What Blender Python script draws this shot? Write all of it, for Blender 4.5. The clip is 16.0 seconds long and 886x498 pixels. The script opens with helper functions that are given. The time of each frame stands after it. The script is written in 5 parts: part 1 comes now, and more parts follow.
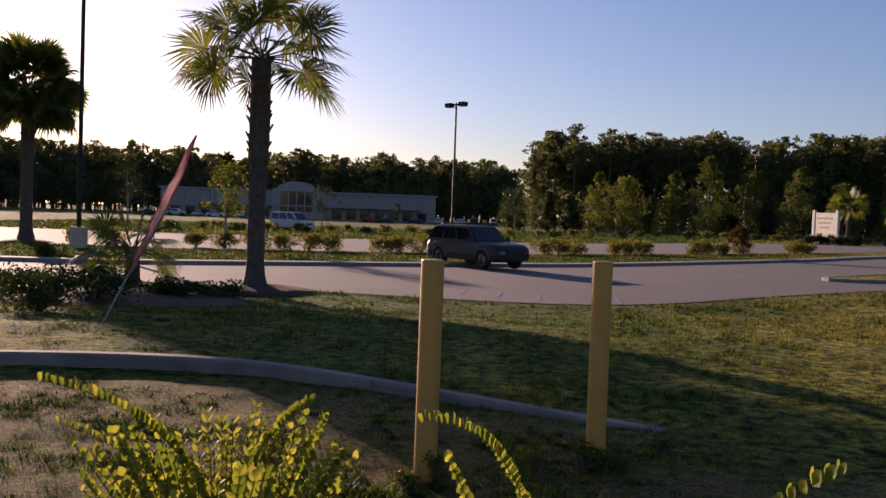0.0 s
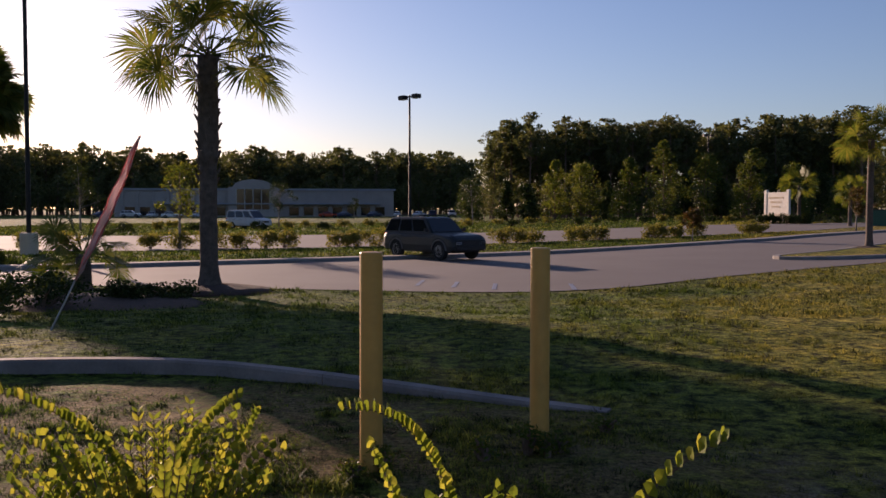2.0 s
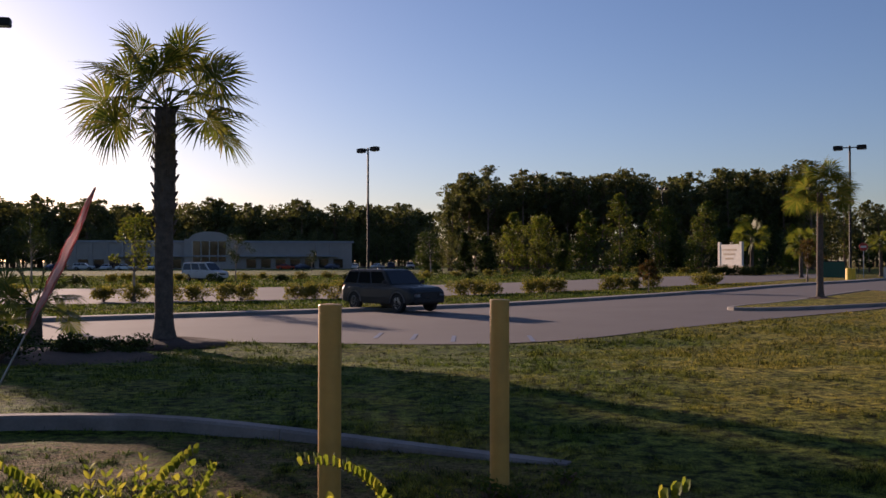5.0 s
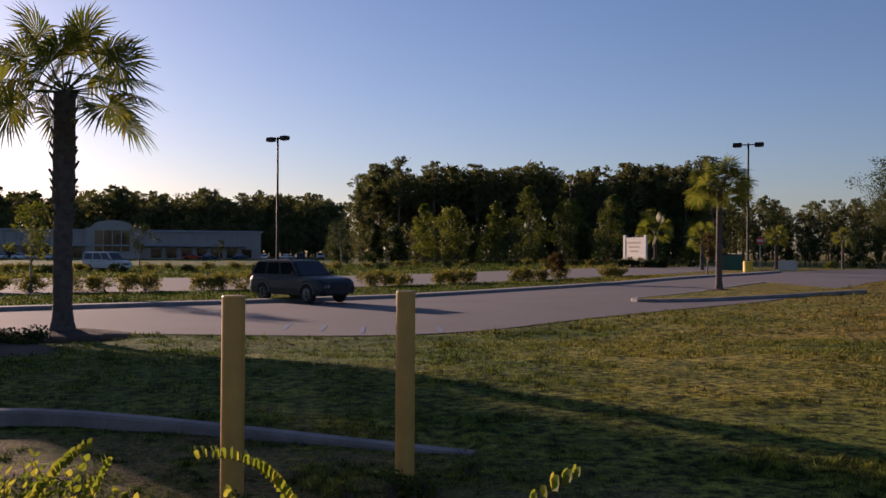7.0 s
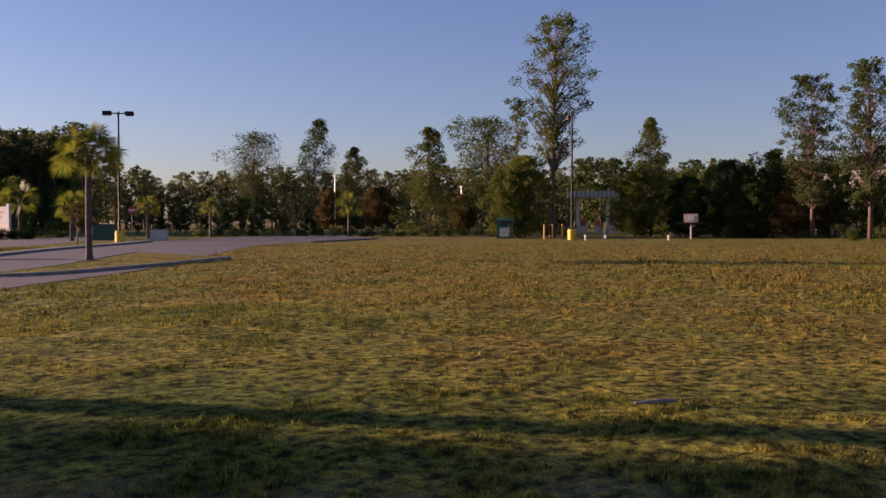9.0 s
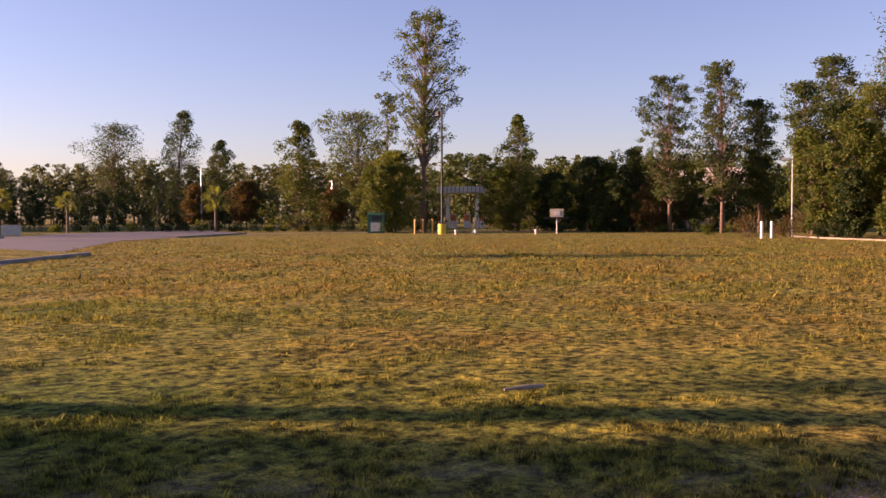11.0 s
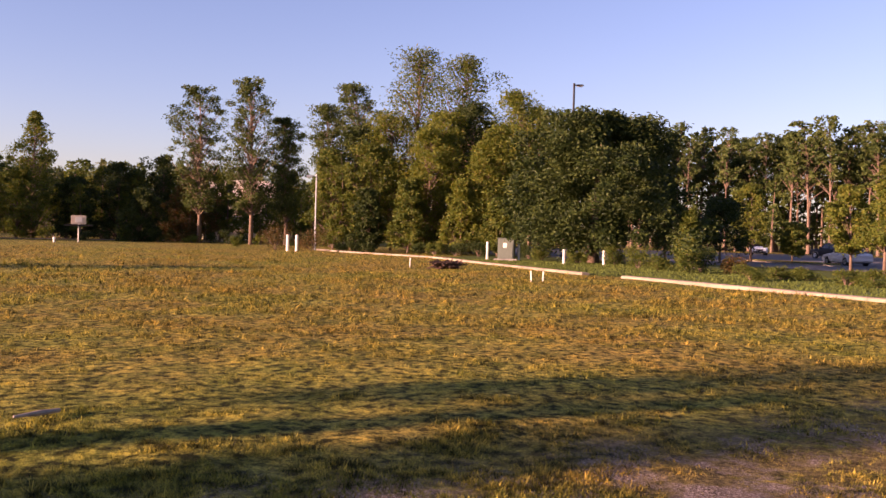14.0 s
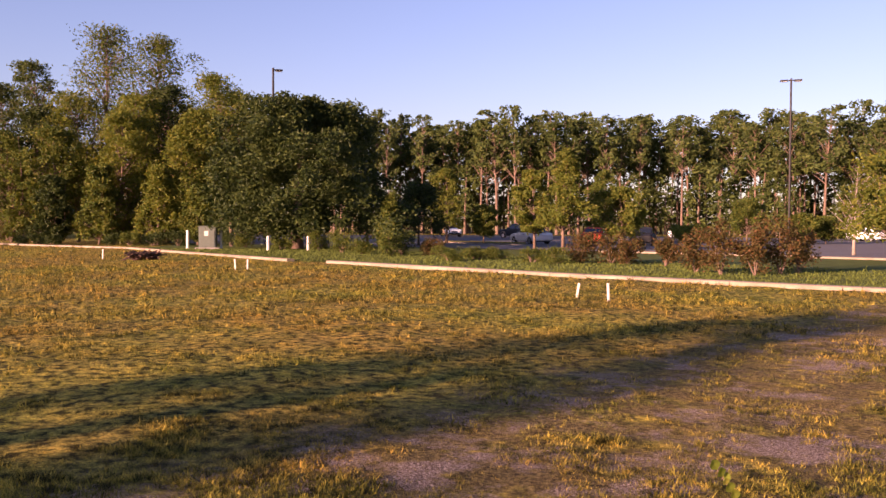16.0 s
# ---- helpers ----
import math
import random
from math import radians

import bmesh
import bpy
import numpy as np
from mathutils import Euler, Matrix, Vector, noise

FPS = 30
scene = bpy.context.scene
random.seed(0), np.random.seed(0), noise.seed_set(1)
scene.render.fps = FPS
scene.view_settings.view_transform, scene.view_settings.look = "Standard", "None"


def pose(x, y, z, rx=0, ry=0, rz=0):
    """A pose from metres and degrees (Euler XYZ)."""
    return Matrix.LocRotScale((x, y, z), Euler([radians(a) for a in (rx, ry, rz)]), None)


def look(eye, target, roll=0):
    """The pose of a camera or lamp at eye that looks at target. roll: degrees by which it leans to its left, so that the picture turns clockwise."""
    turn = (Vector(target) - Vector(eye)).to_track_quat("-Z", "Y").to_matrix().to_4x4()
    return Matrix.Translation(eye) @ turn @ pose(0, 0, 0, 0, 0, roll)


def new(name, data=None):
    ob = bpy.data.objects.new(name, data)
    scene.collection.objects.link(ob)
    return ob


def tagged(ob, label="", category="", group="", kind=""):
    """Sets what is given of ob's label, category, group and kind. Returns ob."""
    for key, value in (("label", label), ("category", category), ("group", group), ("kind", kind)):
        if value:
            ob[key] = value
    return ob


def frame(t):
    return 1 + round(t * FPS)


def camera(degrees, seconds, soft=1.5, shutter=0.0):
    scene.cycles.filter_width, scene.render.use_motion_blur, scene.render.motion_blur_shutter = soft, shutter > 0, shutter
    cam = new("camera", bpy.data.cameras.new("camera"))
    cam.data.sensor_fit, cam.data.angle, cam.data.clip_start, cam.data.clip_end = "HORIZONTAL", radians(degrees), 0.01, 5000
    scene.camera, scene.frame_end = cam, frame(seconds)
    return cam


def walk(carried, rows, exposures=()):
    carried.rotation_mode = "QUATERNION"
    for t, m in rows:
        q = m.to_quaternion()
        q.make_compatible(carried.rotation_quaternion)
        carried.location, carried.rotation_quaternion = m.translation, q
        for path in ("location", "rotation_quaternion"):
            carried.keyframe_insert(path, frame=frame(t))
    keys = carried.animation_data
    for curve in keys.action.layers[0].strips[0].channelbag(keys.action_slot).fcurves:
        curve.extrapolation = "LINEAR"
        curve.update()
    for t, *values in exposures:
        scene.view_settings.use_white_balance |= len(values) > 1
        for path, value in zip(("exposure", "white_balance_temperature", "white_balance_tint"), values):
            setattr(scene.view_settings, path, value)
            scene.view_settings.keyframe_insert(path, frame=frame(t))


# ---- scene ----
cam = camera(51.20, 16.0)
PATH = [
 (0.0, -0.170, 0.064, 1.633, -0.59, -2.03, 2.02),
 (0.5, -0.065, 0.067, 1.632, -0.39, -2.16, 1.43),
 (1.0, -0.055, 0.028, 1.633, -2.08, -2.30, 1.08),
 (1.5, -0.039, -0.019, 1.628, -2.54, -2.58, 0.67),
 (2.0, -0.031, -0.011, 1.632, -3.06, -2.48, 0.00),
 (2.5, -0.041, -0.018, 1.633, -3.98, -1.94, -0.19),
 (3.0, -0.042, -0.019, 1.632, -4.88, -1.17, -0.10),
 (3.5, -0.038, -0.013, 1.635, -5.36, -0.44, -0.09),
 (4.0, -0.040, -0.034, 1.633, -5.52, 0.33, -0.01),
 (4.2, -0.037, -0.030, 1.634, -5.63, 0.53, 0.03),
 (6.3, -0.039, -0.005, 1.624, -5.62, 0.81, -0.17),
 (6.5, -0.036, -0.009, 1.637, -7.79, 0.48, 0.37),
 (7.0, -0.010, -0.034, 1.634, -11.15, 0.21, 0.28),
 (7.5, 0.012, 0.049, 1.646, -13.93, -0.13, -0.80),
 (8.0, 0.029, -0.048, 1.637, -21.20, -0.80, -0.52),
 (8.5, 0.008, -0.043, 1.658, -33.46, -1.43, -0.97),
 (9.0, 0.126, 0.003, 1.639, -48.60, -1.63, -0.16),
 (9.2, 0.120, 0.000, 1.636, -55.45, -1.53, 1.00),
 (11.3, 0.034, -0.025, 1.604, -57.17, -2.14, -0.69),
 (11.5, -0.019, -0.010, 1.612, -59.93, -2.50, -1.23),
 (12.0, -0.101, 0.081, 1.681, -65.64, -2.65, -2.93),
 (12.5, -0.025, 0.135, 1.666, -69.32, -2.20, -0.92),
 (13.0, 0.014, 0.089, 1.655, -72.17, -1.39, 0.70),
 (13.5, -0.006, 0.030, 1.656, -74.71, -1.04, 0.76),
 (14.0, 0.001, -0.058, 1.664, -85.15, -0.97, 1.55),
 (14.5, -0.034, -0.090, 1.636, -91.67, -1.02, 1.05),
 (15.0, 0.046, 0.016, 1.645, -96.85, -1.31, 0.98),
 (15.5, 0.147, -0.021, 1.658, -101.25, -1.51, 0.46),
 (16.0, 0.088, -0.029, 1.664, -103.37, -1.55, 0.28)]
walk(cam, [(t, Matrix.Translation((x, y, z)) @ pose(0, 0, 0, 90 + p, 0, w) @ pose(0, 0, 0, 0, 0, r)) for t, x, y, z, w, p, r in PATH],
     exposures=[(0, 0.70, 6450, 38), (4.2, 0.55, 6250, 33), (6.3, 0.50, 6200, 34), (7.5, 0.57, 6250, 38), (9.2, 0.98, 6550, 46), (11.3, 1.70, 7300, 56), (13, 1.78, 7300, 56), (16, 1.66, 7350, 60)])

# ---- sky, sun, light ----
SUN_AZ, SUN_EL = 29.3, 10.3          # degrees to the left of +y, and above the horizon
world = bpy.data.worlds.new("sky")
scene.world = world
world.use_nodes = True
wn = world.node_tree
sky = wn.nodes.new("ShaderNodeTexSky")
sky.sky_type, sky.sun_disc = "NISHITA", False
sky.sun_elevation, sky.sun_rotation = radians(SUN_EL), radians(-SUN_AZ)
sky.air_density, sky.dust_density, sky.ozone_density = 1.0, 0.6, 3.2
wn.nodes["Background"].inputs[1].default_value = 0.075
wn.links.new(sky.outputs[0], wn.nodes["Background"].inputs[0])
sun_data = bpy.data.lights.new("sun", "SUN")
sun_data.energy, sun_data.angle, sun_data.color = 5.0, radians(0.6), (1.0, 0.78, 0.52)
sun = new("sun", sun_data)
sun.matrix_world = look((0, 0, 0), (math.sin(radians(SUN_AZ)) * math.cos(radians(SUN_EL)), -math.cos(radians(SUN_AZ)) * math.cos(radians(SUN_EL)), -math.sin(radians(SUN_EL))))


# ---- materials ----
def material(name, rough=0.7, metal=0.0, spec=0.5):
    m = bpy.data.materials.new(name)
    m.use_nodes = True
    b = m.node_tree.nodes["Principled BSDF"]
    b.inputs["Roughness"].default_value, b.inputs["Metallic"].default_value = rough, metal
    b.inputs["Specular IOR Level"].default_value = spec
    return m, m.node_tree, b


def noise_ramp(tree, scale, colours, detail=5.0, rough=0.6, coords="Object", stretch=None):
    """A noise of that scale (per metre) through a colour ramp of (place, colour) stops."""
    tc = tree.nodes.new("ShaderNodeTexCoord")
    n = tree.nodes.new("ShaderNodeTexNoise")
    n.inputs["Scale"].default_value, n.inputs["Detail"].default_value, n.inputs["Roughness"].default_value = scale, detail, rough
    src = tc.outputs[coords]
    if stretch:
        mp = tree.nodes.new("ShaderNodeMapping")
        mp.inputs["Scale"].default_value = stretch
        tree.links.new(src, mp.inputs[0])
        src = mp.outputs[0]
    tree.links.new(src, n.inputs["Vector"])
    r = tree.nodes.new("ShaderNodeValToRGB")
    while len(r.color_ramp.elements) < len(colours):
        r.color_ramp.elements.new(0.5)
    for e, (p, c) in zip(r.color_ramp.elements, colours):
        e.position, e.color = p, (*c, 1)
    tree.links.new(n.outputs["Fac"], r.inputs[0])
    return r.outputs[0], n.outputs["Fac"]


def mix(tree, kind, fac, a, b):
    m = tree.nodes.new("ShaderNodeMix")
    m.data_type, m.blend_type = "RGBA", kind
    for socket, v in ((m.inputs["Factor"], fac), (m.inputs["A"], a), (m.inputs["B"], b)):
        if isinstance(v, (int, float)):
            socket.default_value = v
        elif isinstance(v, tuple):
            socket.default_value = (*v, 1)
        else:
            tree.links.new(v, socket)
    return m.outputs["Result"]


def bump(tree, b, height, strength, distance=0.01):
    n = tree.nodes.new("ShaderNodeBump")
    n.inputs["Strength"].default_value, n.inputs["Distance"].default_value = strength, distance
    tree.links.new(height, n.inputs["Height"])
    tree.links.new(n.outputs[0], b.inputs["Normal"])


def plain(name, colour, rough=0.6, metal=0.0, vary=0.25, scale=6.0, fine=60.0, relief=0.15, spec=0.5):
    """A surface of one colour with stains and grain."""
    m, t, b = material(name, rough, metal, spec)
    lo, hi = tuple(c * (1 - vary) for c in colour), tuple(min(1, c * (1 + vary)) for c in colour)
    c1, _ = noise_ramp(t, scale, [(0.3, lo), (0.7, hi)])
    c2, h = noise_ramp(t, fine, [(0.3, (1 - vary * 0.6,) * 3), (0.7, (1, 1, 1))])
    t.links.new(mix(t, "MULTIPLY", 1.0, c1, c2), b.inputs["Base Color"])
    if relief:
        bump(t, b, h, relief)
    return m


def foliage(name, colours, passing=0.35, rough=0.55):
    """Leaves: a colour for each leaf, light passing through."""
    m, t, b = material(name, rough, 0, 0.15)
    g = t.nodes.new("ShaderNodeNewGeometry")
    r = t.nodes.new("ShaderNodeValToRGB")
    while len(r.color_ramp.elements) < len(colours):
        r.color_ramp.elements.new(0.5)
    for k, (e, c) in enumerate(zip(r.color_ramp.elements, colours)):
        e.position, e.color = k / max(1, len(colours) - 1), (*c, 1)
    t.links.new(g.outputs["Random Per Island"], r.inputs[0])
    patch, _ = noise_ramp(t, 0.7, [(0.3, (0.65, 0.7, 0.6)), (0.7, (1.15, 1.1, 1.0))], detail=2)
    col = mix(t, "MULTIPLY", 1.0, r.outputs[0], patch)
    t.links.new(col, b.inputs["Base Color"])
    tr = t.nodes.new("ShaderNodeBsdfTranslucent")
    t.links.new(mix(t, "MULTIPLY", 1.0, col, (1.5, 1.4, 0.7)), tr.inputs[0])
    ms = t.nodes.new("ShaderNodeMixShader")
    ms.inputs[0].default_value = passing
    t.links.new(b.outputs[0], ms.inputs[1])
    t.links.new(tr.outputs[0], ms.inputs[2])
    t.links.new(ms.outputs[0], t.nodes["Material Output"].inputs[0])
    return m


def drift(t):
    """0 on the green side by the palms, 1 on the dry open field, in ragged patches."""
    tc = t.nodes.new("ShaderNodeTexCoord")
    dot = t.nodes.new("ShaderNodeVectorMath")
    dot.operation = "DOT_PRODUCT"
    dot.inputs[1].default_value = (1.0, -0.35, 0)
    t.links.new(tc.outputs["Object"], dot.inputs[0])
    side = t.nodes.new("ShaderNodeMapRange")
    side.inputs[1].default_value, side.inputs[2].default_value, side.inputs[3].default_value, side.inputs[4].default_value = -5.0, 10.0, -0.22, 0.20
    t.links.new(dot.outputs["Value"], side.inputs[0])
    n = t.nodes.new("ShaderNodeTexNoise")
    n.inputs["Scale"].default_value, n.inputs["Detail"].default_value = 0.22, 4
    t.links.new(tc.outputs["Object"], n.inputs["Vector"])
    add = t.nodes.new("ShaderNodeMath")
    t.links.new(side.outputs[0], add.inputs[0])
    t.links.new(n.outputs["Fac"], add.inputs[1])
    return add.outputs[0], tc, dot


def ramp(t, value, stops):
    r = t.nodes.new("ShaderNodeValToRGB")
    while len(r.color_ramp.elements) < len(stops):
        r.color_ramp.elements.new(0.5)
    for e, (p, c) in zip(r.color_ramp.elements, stops):
        e.position, e.color = p, (*c, 1)
    t.links.new(value, r.inputs[0])
    return r.outputs[0]


# Clump tone, with shaded gaps and lit tips put into ground and blade colour
TUFT_SHADING = [(0.39, (0.16, 0.17, 0.13)), (0.47, (0.70, 0.72, 0.66)), (0.55, (1.15, 1.12, 1.05)), (0.64, (1.75, 1.6, 1.4))]
LAWN_STOPS = [(0.28, (0.085, 0.130, 0.020)), (0.46, (0.175, 0.180, 0.032)), (0.60, (0.228, 0.212, 0.044)), (0.80, (0.245, 0.188, 0.046))]


def ground_material():
    """Lawn that turns from green to dry gold and rust in patches, with a worn gravelly strip."""
    m, t, b = material("lawn", 0.95, 0, 0.1)
    way, tc, _ = drift(t)
    big = ramp(t, way, LAWN_STOPS)
    mid, _ = noise_ramp(t, 1.3, [(0.36, (0.62, 0.70, 0.58)), (0.50, (1.0, 1.0, 1.0)), (0.64, (1.3, 1.18, 1.05))], detail=4, rough=0.6)
    tuft, th = noise_ramp(t, 6.5, TUFT_SHADING, detail=3, rough=0.6)
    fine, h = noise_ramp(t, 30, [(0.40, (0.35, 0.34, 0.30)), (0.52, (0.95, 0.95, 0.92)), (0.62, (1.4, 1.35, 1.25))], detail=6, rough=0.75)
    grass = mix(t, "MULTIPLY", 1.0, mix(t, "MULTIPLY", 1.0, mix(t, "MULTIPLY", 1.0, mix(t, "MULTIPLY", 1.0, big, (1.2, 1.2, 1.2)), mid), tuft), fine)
    thatch, _ = noise_ramp(t, 22, [(0.36, (0.045, 0.03, 0.014)), (0.50, (0.16, 0.115, 0.042)), (0.62, (0.30, 0.22, 0.085))], detail=6, rough=0.75)
    soil, _ = noise_ramp(t, 46, [(0.40, (0.06, 0.038, 0.028)), (0.50, (0.25, 0.18, 0.135)), (0.60, (0.52, 0.42, 0.36))], detail=7, rough=0.8)
    # the worn strip lies along a line in front of the planting bed, and ends at the old edging kerb
    dot = t.nodes.new("ShaderNodeVectorMath")
    dot.operation = "DOT_PRODUCT"
    dot.inputs[1].default_value = (0.80, 0.60, 0)
    t.links.new(tc.outputs["Object"], dot.inputs[0])
    near = t.nodes.new("ShaderNodeMapRange")
    near.interpolation_type = "SMOOTHSTEP"
    near.inputs[1].default_value, near.inputs[2].default_value = 6.4, 4.6
    t.links.new(dot.outputs["Value"], near.inputs[0])
    xyz = t.nodes.new("ShaderNodeSeparateXYZ")
    t.links.new(tc.outputs["Object"], xyz.inputs[0])
    edge = t.nodes.new("ShaderNodeMapRange")
    edge.interpolation_type = "SMOOTHSTEP"
    edge.inputs[1].default_value, edge.inputs[2].default_value = 9.2, 8.2
    t.links.new(xyz.outputs["Y"], edge.inputs[0])
    gravel = t.nodes.new("ShaderNodeMapRange")
    gravel.inputs[1].default_value, gravel.inputs[2].default_value, gravel.inputs[3].default_value = 1.0, 5.0, 0.06
    t.links.new(xyz.outputs["X"], gravel.inputs[0])
    worn = t.nodes.new("ShaderNodeMath")
    worn.operation = "MULTIPLY"
    t.links.new(near.outputs[0], worn.inputs[0])
    t.links.new(edge.outputs[0], worn.inputs[1])
    stony = t.nodes.new("ShaderNodeMath")
    stony.operation = "MULTIPLY"
    t.links.new(worn.outputs[0], stony.inputs[0])
    t.links.new(gravel.outputs[0], stony.inputs[1])

    def patch_of(scale, lo, hi, where):
        patch, _ = noise_ramp(t, scale, [(lo, (0, 0, 0)), (hi, (1, 1, 1))], detail=7, rough=0.72)
        both = t.nodes.new("ShaderNodeMath")
        both.operation = "MULTIPLY"
        t.links.new(patch, both.inputs[0])
        t.links.new(where.outputs[0], both.inputs[1])
        return both.outputs[0]
    dry = mix(t, "MIX", patch_of(1.6, 0.38, 0.52, worn), grass, thatch)
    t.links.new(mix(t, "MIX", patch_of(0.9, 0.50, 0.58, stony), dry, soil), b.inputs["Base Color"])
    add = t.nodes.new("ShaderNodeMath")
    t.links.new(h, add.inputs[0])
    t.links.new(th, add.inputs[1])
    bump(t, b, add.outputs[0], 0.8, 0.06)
    return m


def blade_material():
    """Grass blades: a colour each, drifting as the lawn does."""
    m, t, b = material("grass_blade", 0.7, 0, 0.2)
    way, tc, _ = drift(t)
    big = ramp(t, way, [(p, tuple(1.1 * v for v in c)) for p, c in LAWN_STOPS])
    g = t.nodes.new("ShaderNodeNewGeometry")
    each = ramp(t, g.outputs["Random Per Island"], [(0.0, (0.22, 0.28, 0.18)), (0.5, (0.9, 0.92, 0.85)), (1.0, (1.65, 1.5, 1.2))])
    clump, _ = noise_ramp(t, 1.3, [(0.36, (0.55, 0.64, 0.5)), (0.50, (1.0, 1.0, 1.0)), (0.64, (1.3, 1.18, 1.05))], detail=4, rough=0.6)
    tuft, _ = noise_ramp(t, 6.5, TUFT_SHADING, detail=3, rough=0.6)
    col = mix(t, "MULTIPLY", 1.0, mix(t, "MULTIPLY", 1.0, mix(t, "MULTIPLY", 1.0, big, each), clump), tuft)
    t.links.new(col, b.inputs["Base Color"])
    tr = t.nodes.new("ShaderNodeBsdfTranslucent")
    t.links.new(col, tr.inputs[0])
    ms = t.nodes.new("ShaderNodeMixShader")
    ms.inputs[0].default_value = 0.35
    t.links.new(b.outputs[0], ms.inputs[1])
    t.links.new(tr.outputs[0], ms.inputs[2])
    t.links.new(ms.outputs[0], t.nodes["Material Output"].inputs[0])
    return m


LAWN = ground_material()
PAVING = plain("paving", (0.100, 0.088, 0.088), 0.85, vary=0.14, scale=0.25, fine=30, relief=0.1)
CONCRETE = plain("kerb_concrete", (0.25, 0.225, 0.20), 0.85, vary=0.25, scale=2.0, fine=40, relief=0.3)
# Darkened for the lawn kerb: its shaded face put into the colour, plus stains
OLD_SHADED_CONCRETE = plain("weathered_shaded_concrete", (0.23, 0.20, 0.18), 0.9, vary=0.3, scale=2.0, fine=40, relief=0.4)
WALKWAY = plain("walkway_concrete", (0.27, 0.215, 0.15), 0.9, vary=0.3, scale=1.0, fine=30)
MULCH = plain("mulch", (0.07, 0.035, 0.022), 0.95, vary=0.5, scale=9, fine=50, relief=0.8)
YELLOW = plain("yellow_paint", (0.62, 0.33, 0.07), 0.5, vary=0.12, scale=3, fine=25, relief=0.08)
YELLOW_BRIGHT = plain("bright_yellow_paint", (0.75, 0.50, 0.03), 0.5, vary=0.1)
BLACK_METAL = plain("dark_bronze_metal", (0.018, 0.016, 0.015), 0.55, 0.0, vary=0.2, spec=0.25)
GREY_METAL = plain("galvanised_metal", (0.45, 0.45, 0.44), 0.4, 0.8, vary=0.15)
LENS_GREY = plain("lamp_lens", (0.55, 0.55, 0.52), 0.25, vary=0.1)
PALM_BARK = plain("palm_bark", (0.115, 0.085, 0.065), 0.9, vary=0.4, scale=7, fine=45, relief=0.8)
BARK = plain("bark", (0.17, 0.11, 0.075), 0.9, vary=0.4, scale=4, fine=30, relief=0.6)
PALE_BARK = plain("pale_bark", (0.30, 0.24, 0.19), 0.9, vary=0.3, scale=4, fine=30, relief=0.4)
WHITE = plain("white_paint", (0.62, 0.58, 0.51), 0.55, vary=0.08, scale=3)
STUCCO = plain("pale_stucco", (0.36, 0.32, 0.29), 0.85, vary=0.08, scale=0.4)
ROOF = plain("grey_roof", (0.30, 0.31, 0.33), 0.7, vary=0.12, scale=0.6)
TAN = plain("tan_stucco", (0.55, 0.45, 0.33), 0.85, vary=0.1, scale=0.5)
GREEN_METAL = plain("green_metal", (0.012, 0.10, 0.065), 0.45, vary=0.15)
BOX_GREEN = plain("utility_green", (0.10, 0.12, 0.095), 0.5, vary=0.12)
BLUE_PAINT = plain("blue_line_paint", (0.11, 0.16, 0.27), 0.8, vary=0.3, scale=12)
RED = plain("red_paint", (0.45, 0.05, 0.03), 0.5, vary=0.12)
ORANGE = plain("orange_paint", (0.62, 0.14, 0.03), 0.5, vary=0.12)
BLACK_PLASTIC = plain("black_plastic", (0.02, 0.02, 0.02), 0.6, vary=0.2)
TYRE = plain("tyre_rubber", (0.018, 0.018, 0.018), 0.85, vary=0.2)
RIM = plain("alloy_rim", (0.62, 0.62, 0.62), 0.45, 0.6, vary=0.1)
WOOD = plain("weathered_wood", (0.30, 0.22, 0.15), 0.85, vary=0.3, scale=8, fine=60)


TRIM_GREY = plain("grey_trim_plastic", (0.13, 0.13, 0.125), 0.5, vary=0.1)


def car_paint(name, colour):
    m, t, b = material(name, 0.5, 0.0, 0.2)
    c, _ = noise_ramp(t, 2.0, [(0.3, tuple(v * 0.9 for v in colour)), (0.7, colour)])
    t.links.new(c, b.inputs["Base Color"])
    b.inputs["Coat Weight"].default_value, b.inputs["Coat Roughness"].default_value = 0.15, 0.1
    return m


def glass_dark(name, colour=(0.012, 0.014, 0.016)):
    m, t, b = material(name, 0.06, 0.0, 0.7)
    b.inputs["Base Color"].default_value = (*colour, 1)
    return m


GLASS = glass_dark("tinted_glass")
HEADLIGHT = glass_dark("headlight_glass", (0.55, 0.57, 0.6))
TAIL_RED = glass_dark("tail_light_red", (0.45, 0.012, 0.01))
PAINT_DARK = car_paint("dark_green_grey_paint", (0.026, 0.032, 0.034))
PAINT_SILVER = car_paint("silver_paint", (0.60, 0.58, 0.56))
PAINT_WHITE = car_paint("white_car_paint", (0.75, 0.75, 0.74))
PAINT_RED = car_paint("red_car_paint", (0.50, 0.06, 0.02))
PAINT_BLUE = car_paint("dark_blue_paint", (0.03, 0.045, 0.09))
PAINT_BLACK = car_paint("black_car_paint", (0.015, 0.015, 0.017))

def cloth(name, colour):
    """Thin flag cloth: light shines through it."""
    m, t, b = material(name, 0.85)
    c, _ = noise_ramp(t, 6.0, [(0.3, tuple(v * 0.8 for v in colour)), (0.7, colour)])
    t.links.new(c, b.inputs["Base Color"])
    tr = t.nodes.new("ShaderNodeBsdfTranslucent")
    t.links.new(c, tr.inputs[0])
    ms = t.nodes.new("ShaderNodeMixShader")
    ms.inputs[0].default_value = 0.75
    t.links.new(b.outputs[0], ms.inputs[1])
    t.links.new(tr.outputs[0], ms.inputs[2])
    out = next(n for n in t.nodes if n.type == "OUTPUT_MATERIAL")
    t.links.new(ms.outputs[0], out.inputs[0])
    return m


